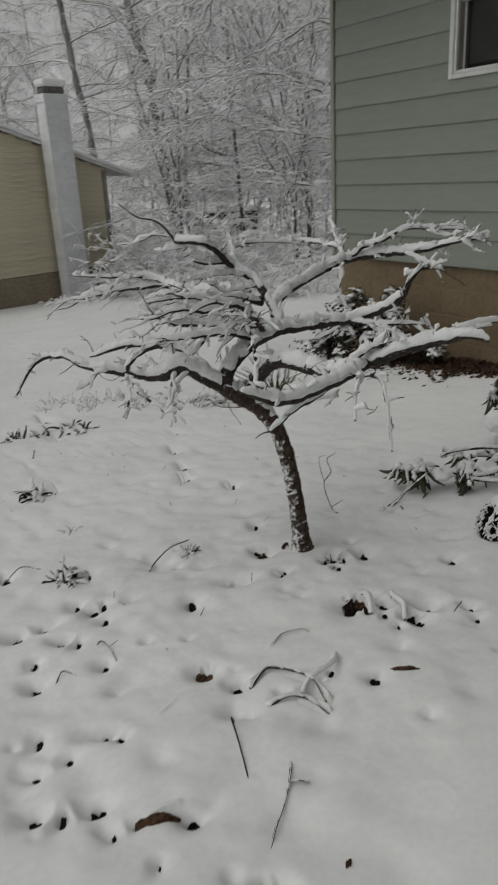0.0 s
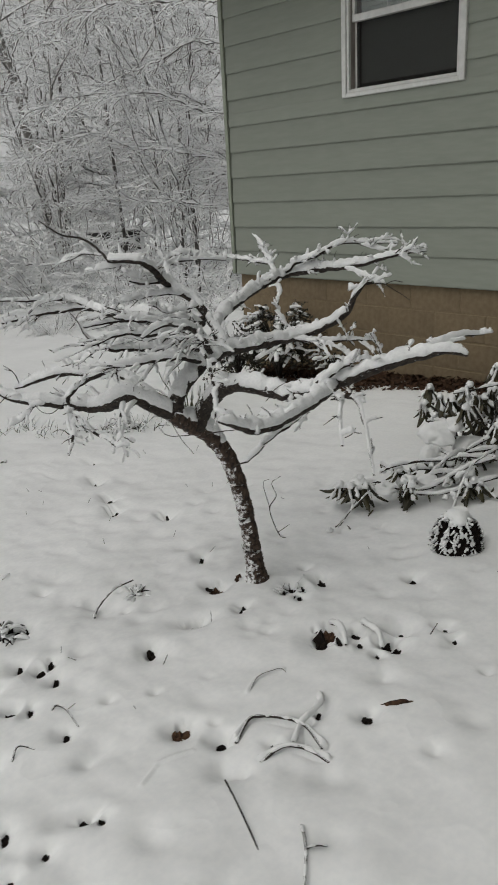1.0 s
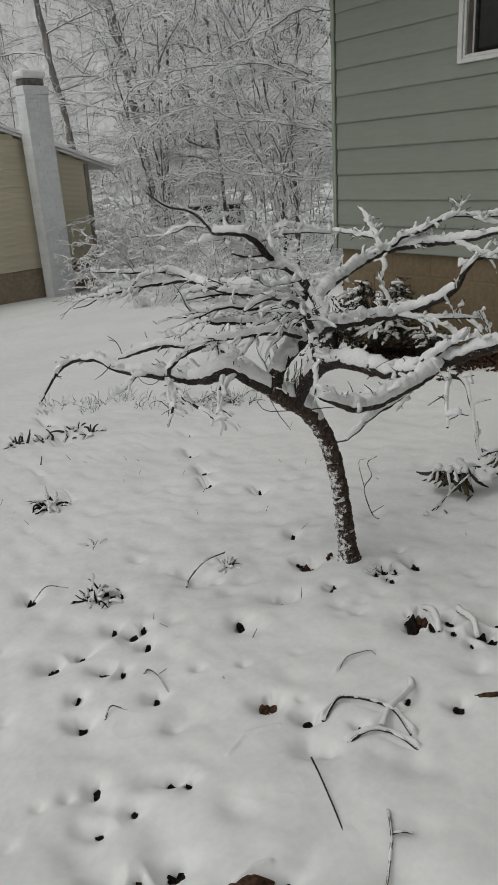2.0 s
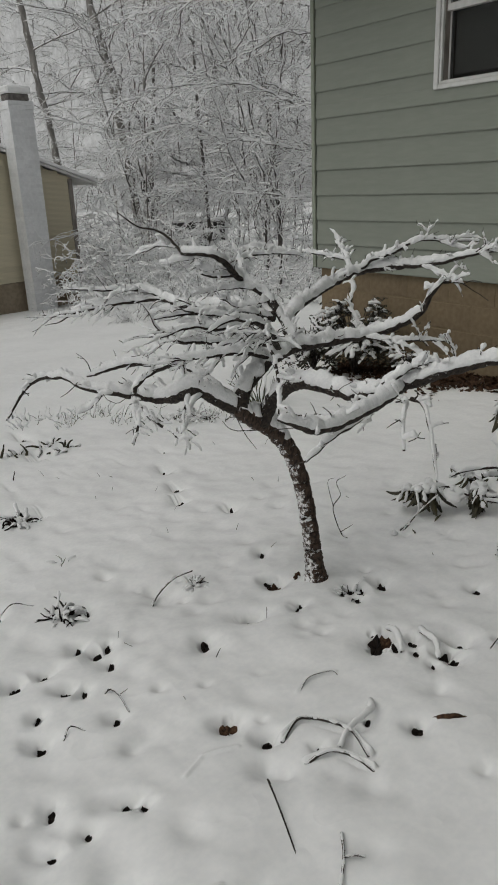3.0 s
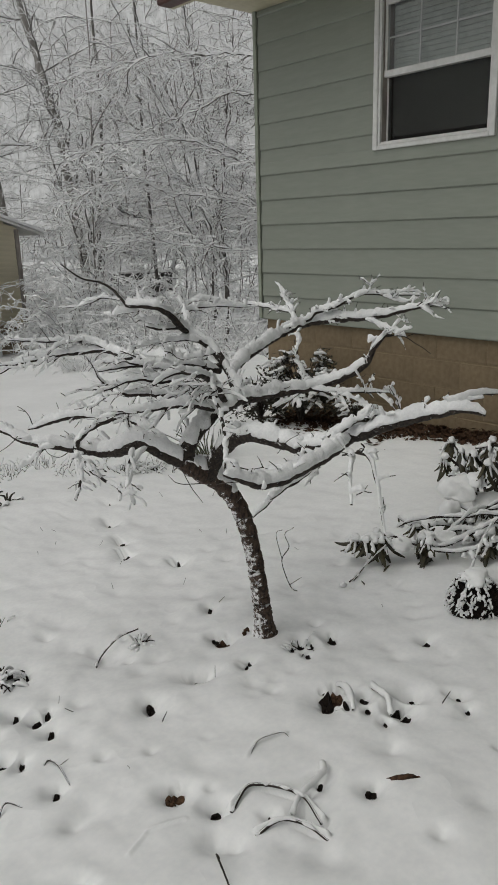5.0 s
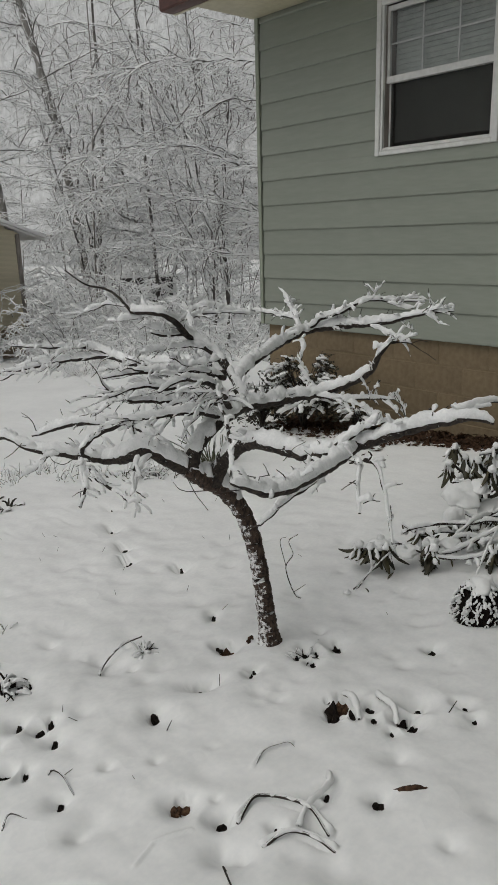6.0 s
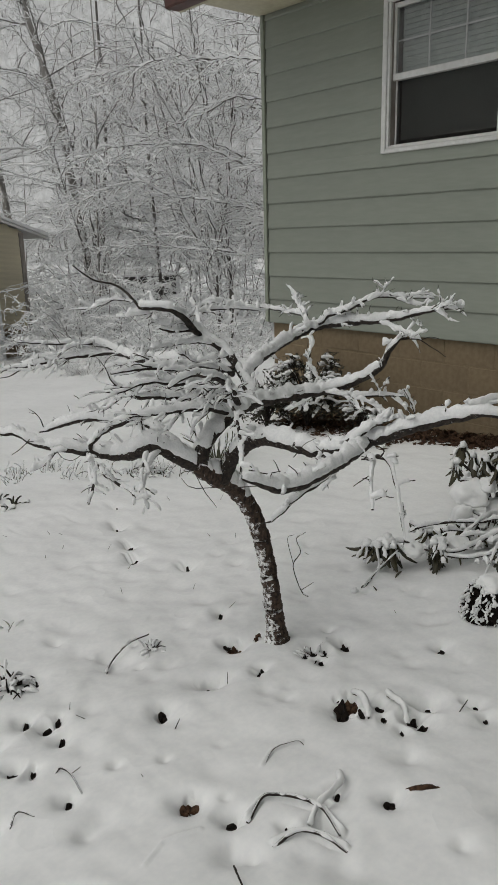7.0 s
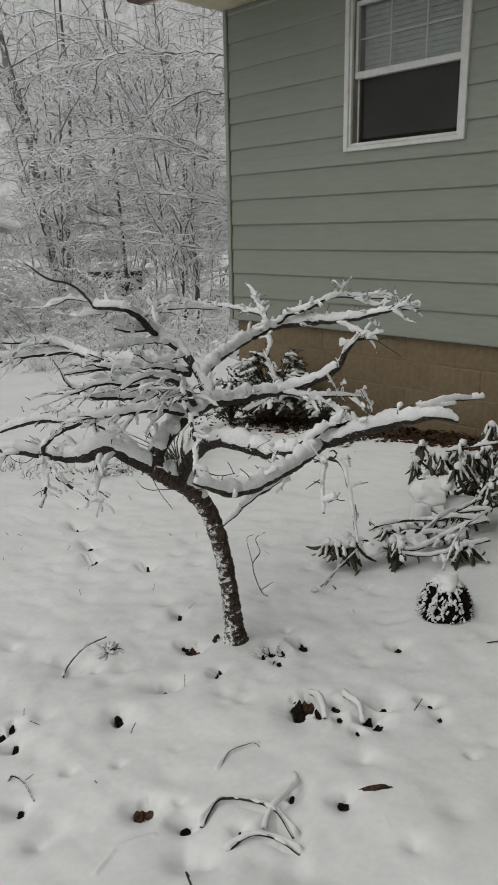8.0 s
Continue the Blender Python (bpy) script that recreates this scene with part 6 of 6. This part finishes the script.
# ---- woodland behind the houses ----
def spray(rng, tb, p, r0, r1, snow, gap, reach, droop, fine, bare=0.12):
    """A limb along p with twigs fanning out on both sides, each with finer twigs, all edged with snow."""
    tb.frosted(p, np.linspace(r0, r1, len(p)), snow)
    t, s, u = frames_of(p)
    total = np.linalg.norm(np.diff(p, axis=0), axis=1).sum()
    side, d = 1, total * bare
    while d < total:
        f = d / total
        j = min(len(p) - 1, int(f * (len(p) - 1)))
        side = -side
        way = t[j] * rng.uniform(0.5, 1.1) + s[j] * side * rng.uniform(0.3, 0.95) + np.array([0, 0, rng.uniform(-0.3, 0.35)])
        q = bend(rng, p[j], way, reach * rng.uniform(0.4, 1.0) * (1.1 - 0.55 * f), 8, droop * rng.uniform(0.2, 1.2), 0.18)
        tb.frosted(q, np.linspace(max(0.004, r0 * 0.4), 0.0028, len(q)), snow * 0.85)
        k, length = 0, np.linalg.norm(np.diff(q, axis=0), axis=1).sum()
        for _ in range(int(length / fine)):
            k = rng.randrange(1, len(q))
            w = (q[k] - q[k - 1]) / np.linalg.norm(q[k] - q[k - 1])
            a = rng.uniform(0, 6.283)
            q2 = bend(rng, q[k - 1] + (q[k] - q[k - 1]) * rng.random(), w * rng.uniform(0.2, 0.9) + np.array([math.cos(a) * 0.85, math.sin(a) * 0.85, rng.uniform(-0.5, 0.45)]), reach * rng.uniform(0.10, 0.36), 4, droop * 0.35, 0.40)
            tb.frosted(q2, np.linspace(0.0035, 0.002, len(q2)), snow * 0.7, rng.random() < 0.4)
        d += gap * rng.uniform(0.6, 1.4)


# an understorey tree behind the house corner: thin stems and long level limbs
stand = thing("understorey_tree", pose(9.243, 11.067, 0), "dark many-stemmed tree with long level limbs edged with snow", "tree", "woodland trees")
STEMS = [[(-0.04, 0.03, -0.75), (0.03, -0.02, 0.88), (-0.08, 0.07, 2.1), (-0.12, 0.10, 2.72), (-0.24, 0.20, 3.42), (-0.34, 0.27, 4.25), (-0.40, 0.32, 5.04)],
         [(0.0, 0.0, -0.75), (0.02, -0.02, 0.59), (-0.33, 0.26, 2.02), (-0.52, 0.41, 2.91), (-0.87, 0.66, 3.77), (-1.13, 0.84, 4.43), (-1.32, 0.97, 4.99)],
         [(-0.16, 0.13, -0.75), (-0.14, 0.11, 1.08), (-0.01, 0.01, 1.82), (0.07, -0.06, 2.71), (0.17, -0.14, 3.9)],
         [(-0.05, 0.1, -0.75), (-0.25, 0.3, 0.8), (-0.55, 0.55, 1.9), (-0.7, 0.8, 2.9), (-0.75, 1.0, 3.9)]]
LEVELS = [[(0.5, -1.1, 4.0), (0.09, -0.74, 4.07), (-0.31, -0.61, 4.08), (-0.65, -0.55, 4.01), (-1.11, -0.40, 4.05), (-1.64, -0.22, 3.90), (-2.31, 0.01, 3.71), (-2.96, 0.19, 3.50)],
          [(0.5, -1.1, 3.4), (0.10, -0.75, 3.47), (-0.12, -0.36, 3.53), (-0.27, -0.03, 3.38), (-0.69, 0.47, 3.20), (-1.17, 0.99, 2.91)],
          [(0.52, -1.12, 2.6), (0.09, -0.74, 2.47), (-0.16, -0.65, 2.49), (-0.56, -0.45, 2.69), (-0.90, -0.30, 2.78), (-1.45, -0.03, 2.79), (-2.17, 0.31, 2.71), (-2.69, 0.50, 2.52)],
          [(0.65, -1.2, 1.0), (0.07, -0.72, 1.02), (-0.47, -0.26, 1.14), (-0.84, 0.02, 1.17), (-1.20, 0.29, 1.25), (-1.63, 0.57, 1.24), (-2.00, 0.79, 1.16)],
          [(0.62, -1.18, 1.5), (0.06, -0.71, 1.56), (0.14, -0.07, 1.68), (0.01, 0.72, 1.57), (-0.10, 1.47, 1.39)],
          [(0.6, -1.16, 1.75), (0.08, -0.73, 1.78), (-0.62, -0.19, 1.96), (-1.11, 0.12, 2.03), (-1.54, 0.36, 2.25), (-2.12, 0.68, 2.09), (-2.52, 0.86, 1.88)]]
ur = random.Random(5)
hub = Tubes()
bole = curve_through([(0.75, -1.3, -0.7), (0.65, -1.2, 1.5), (0.5, -1.1, 3.2), (0.5, -1.1, 5.5), (0.2, -0.9, 8.5)], 0.2)
hub.tube(bole, np.linspace(0.042, 0.008, len(bole)), 7, 0.08, ur)
part("trunk", hub.mesh("trunk"), HAZY_NEAR_TWIG, stand)
for k, ctrl in enumerate(STEMS + LEVELS):
    tb = Tubes()
    line = curve_through(ctrl, 0.12)
    line = line + np.array([[ur.gauss(0, 0.012) for _ in range(3)] for _ in line])
    if k < 4:
        spray(ur, tb, line, 0.026, 0.008, 0.004, 0.17, 0.95, 0.4, 0.085, 0.22)
    else:
        spray(ur, tb, line, 0.020, 0.006, 0.011, 0.10, 1.1, 0.7, 0.085, 0.12)
    part("limb", tb.mesh("limb", False, HAZY_NEAR_TWIG), HAZY_NEAR_TWIG, stand)
for x, y, z, turn, size in ((12.2, 14.6, -0.1, 25, 1.2), (10.3, 17.2, -0.4, 65, 1.25), (13.2, 18.0, -0.4, 200, 1.5)):
    copy_thing(stand, pose(x, y, z, 0, 0, turn) @ Matrix.Scale(size, 4))


def woodland_tree(seed, trunk, radius, limbs, reach, droop, label, snow=0.009, low=0.2, gap=0.23):
    """A bare tree: its trunk through the given points, limbs that arch out of it, and sprays of frosted twigs."""
    rng = random.Random(seed)
    root = thing("bare_tree", pose(0, 0, 0), label, "tree", "woodland trees")
    wood, twig = Tubes(), Tubes()
    p = curve_through(trunk, 0.5)
    p = p + np.array([[rng.gauss(0, radius * 0.15) for _ in range(3)] for _ in p])
    wood.tube(p, np.linspace(radius, radius * 0.35, len(p)), 8, 0.06, rng)
    for i in range(limbs):
        f = low + (1 - low) * (i + rng.random()) / limbs
        j = min(len(p) - 1, int(f * (len(p) - 1)))
        a = 2.4 * i + rng.uniform(-0.5, 0.5)
        q = bend(rng, p[j], (math.cos(a), math.sin(a), rng.uniform(0.1, 0.5) + 0.7 * max(0, f - 0.6)), reach * rng.uniform(0.6, 1.1) * (1.15 - 0.5 * f), 13, droop * rng.uniform(0.2, 1.0), 0.11)
        spray(rng, twig, q, max(0.014, radius * 0.24), 0.006, snow, gap, reach * 0.38, droop, 0.16, 0.15)
    part("trunk", wood.mesh("trunk"), HAZY_BARK, root)
    tagged(part("crown", twig.mesh("crown", False), HAZY_TWIG, root), "branches edged with snow, bark paled by painted haze", kind="stuff")
    return root


oak = woodland_tree(1, [(1.05, -0.55, -1.6), (0.72, -0.39, 1.85), (0.56, -0.30, 3.39), (0.35, -0.19, 5.11), (0.0, 0.0, 6.83), (-0.5, 0.3, 9.5), (-0.9, 0.4, 13)], 0.15, 15, 4.2, 0.35, "tall dark bare oak with snow along its branches", 0.009, 0.3)
oak.matrix_basis = pose(11.5, 22.07, 0)
second = woodland_tree(7, [(0.85, -0.35, -1.6), (0.51, -0.22, 2.04), (0.22, -0.10, 4.53), (0.0, 0.0, 6.52), (-0.3, 0.15, 9), (-0.5, 0.3, 13)], 0.13, 13, 3.6, 0.35, "tall bare tree leaning over the roof next door", 0.009, 0.35)
second.matrix_basis = pose(9.85, 22.83, 0)
kinds = [woodland_tree(2, [(0, 0, -0.5), (-0.2, 0.1, 3), (-0.3, 0.3, 6.5), (-0.5, 0.2, 11)], 0.024, 26, 3.4, 0.6, "slender bare tree furred with fine frosted twigs"),
         woodland_tree(3, [(0, 0, -0.5), (0.1, 0.2, 2.5), (-0.1, 0.3, 5), (-0.2, 0.5, 8)], 0.018, 26, 2.8, 0.9, "thin understorey tree with drooping snowy twigs", 0.008, 0.12),
         woodland_tree(4, [(0, 0, -0.5), (-0.3, 0.0, 2), (-0.5, 0.2, 4.5), (-0.6, 0.1, 7)], 0.018, 24, 3.2, 1.1, "spreading bare tree with long drooping snowy branches", 0.008, 0.12)]
wr = random.Random(42)
spots = []
for i in range(13):
    d, bearing = 17.5 + 15 * i / 12, 27.5 + 20.5 * ((i * 0.382 + 0.1) % 1.0)
    spots.append((0.65 + d * math.sin(radians(bearing)), 0.6 + d * math.cos(radians(bearing)), i % 3, wr.uniform(0, 360)))
spots += [(6.4, 27.5, 0, 10), (8.3, 29.0, 2, 200), (3.8, 29.5, 0, 100), (9.6, 27.0, 1, 50), (11.0, 28.5, 0, 300), (12.6, 27.2, 2, 140), (13.8, 25.4, 0, 20), (10.2, 31.0, 0, 240), (7.3, 31.5, 0, 170)]
first = set()
for x, y, k, turn in spots:
    if x < 8.6 and 13.0 < y < 26.5:
        continue
    m = pose(x, y, base_height(x, y), 0, 0, turn) @ Matrix.Scale(wr.uniform(0.9, 1.25), 4)
    if k in first:
        copy_thing(kinds[k], m)
    else:
        first.add(k)
        kinds[k].matrix_basis = m


def bush(seed, radius, height, label, snow=0.010, white=0.5):
    """A frosted thicket of arching, crooked stems."""
    rng = random.Random(seed)
    root = thing("frosted_bush", pose(0, 0, 0), label, "bush", "frosted bushes")
    wood = Tubes()
    for i in range(36):
        a = rng.uniform(0, 6.283)
        way = (math.cos(a) * 0.6, math.sin(a) * 0.6, 1.0)
        s = (math.cos(a) * radius * 0.6 * rng.random(), math.sin(a) * radius * 0.6 * rng.random(), -0.1)
        q = bend(rng, s, way, height * rng.uniform(0.5, 1.2), 9, rng.uniform(0.4, 2.0), 0.19)
        wood.frosted(q, np.linspace(0.007, 0.003, len(q)), 0.006)
        for _ in range(8):
            j = rng.randrange(2, len(q))
            b = rng.uniform(0, 6.283)
            q2 = bend(rng, q[j], (math.cos(b), math.sin(b), rng.uniform(-0.4, 0.6)), rng.uniform(0.12, 0.45), 5, rng.uniform(0, 1.4), 0.36)
            wood.frosted(q2, np.linspace(0.0035, 0.002, len(q2)), snow * 0.9, rng.random() < white)
            for _ in range(4):
                c = rng.uniform(0, 6.283)
                q3 = bend(rng, q2[rng.randrange(1, 6)], (math.cos(c), math.sin(c), rng.uniform(-0.6, 0.7)), rng.uniform(0.05, 0.17), 3, 0.5, 0.5)
                wood.frosted(q3, np.linspace(0.0026, 0.0018, len(q3)), snow * 0.85, rng.random() < white)
    tagged(part("thicket", wood.mesh("thicket", False, HAZY_NEAR_TWIG, BUSH_SNOW), HAZY_TWIG, root), "fine arching stems furred with white snow", kind="stuff")
    return root


b1 = bush(1, 1.0, 1.9, "dense bush of arching twigs white with frost and snow", 0.017, 0.9)
b1.matrix_basis = pose(8.5, 14.0, base_height(0, 14.0))
b2 = bush(2, 1.2, 1.6, "dense bush of arching twigs white with frost and snow")
b2.matrix_basis = pose(8.9, 13.2, base_height(0, 13.2))
for x, y, k, s, turn in ((7.45, 13.6, 0, 0.9, 130), (7.9, 13.9, 0, 1.0, 290), (5.95, 10.5, 1, 0.4, 90), (6.6, 10.3, 0, 0.5, 200), (7.3, 10.0, 1, 0.55, 40), (8.0, 9.6, 0, 0.6, 260), (7.55, 12.4, 0, 0.45, 20), (7.95, 11.7, 1, 0.75, 310), (8.3, 11.4, 0, 0.9, 10),
                         (8.0, 13.2, 0, 0.7, 75), (8.3, 14.9, 0, 1.15, 160), (6.62, 13.9, 1, 0.2, 5), (9.9, 12.4, 0, 1.1, 220), (10.9, 12.2, 1, 1.1, 15), (9.9, 14.6, 0, 1.2, 120), (11.6, 14.4, 1, 1.2, 300), (8.9, 17.2, 1, 1.3, 40), (10.2, 17.6, 0, 1.4, 330), (11.2, 19.8, 1, 1.6, 80), (9.3, 20.2, 1, 1.5, 140)):
    copy_thing((b1, b2)[k], pose(x, y, base_height(x, y), 0, 0, turn) @ Matrix.Scale(s, 4))
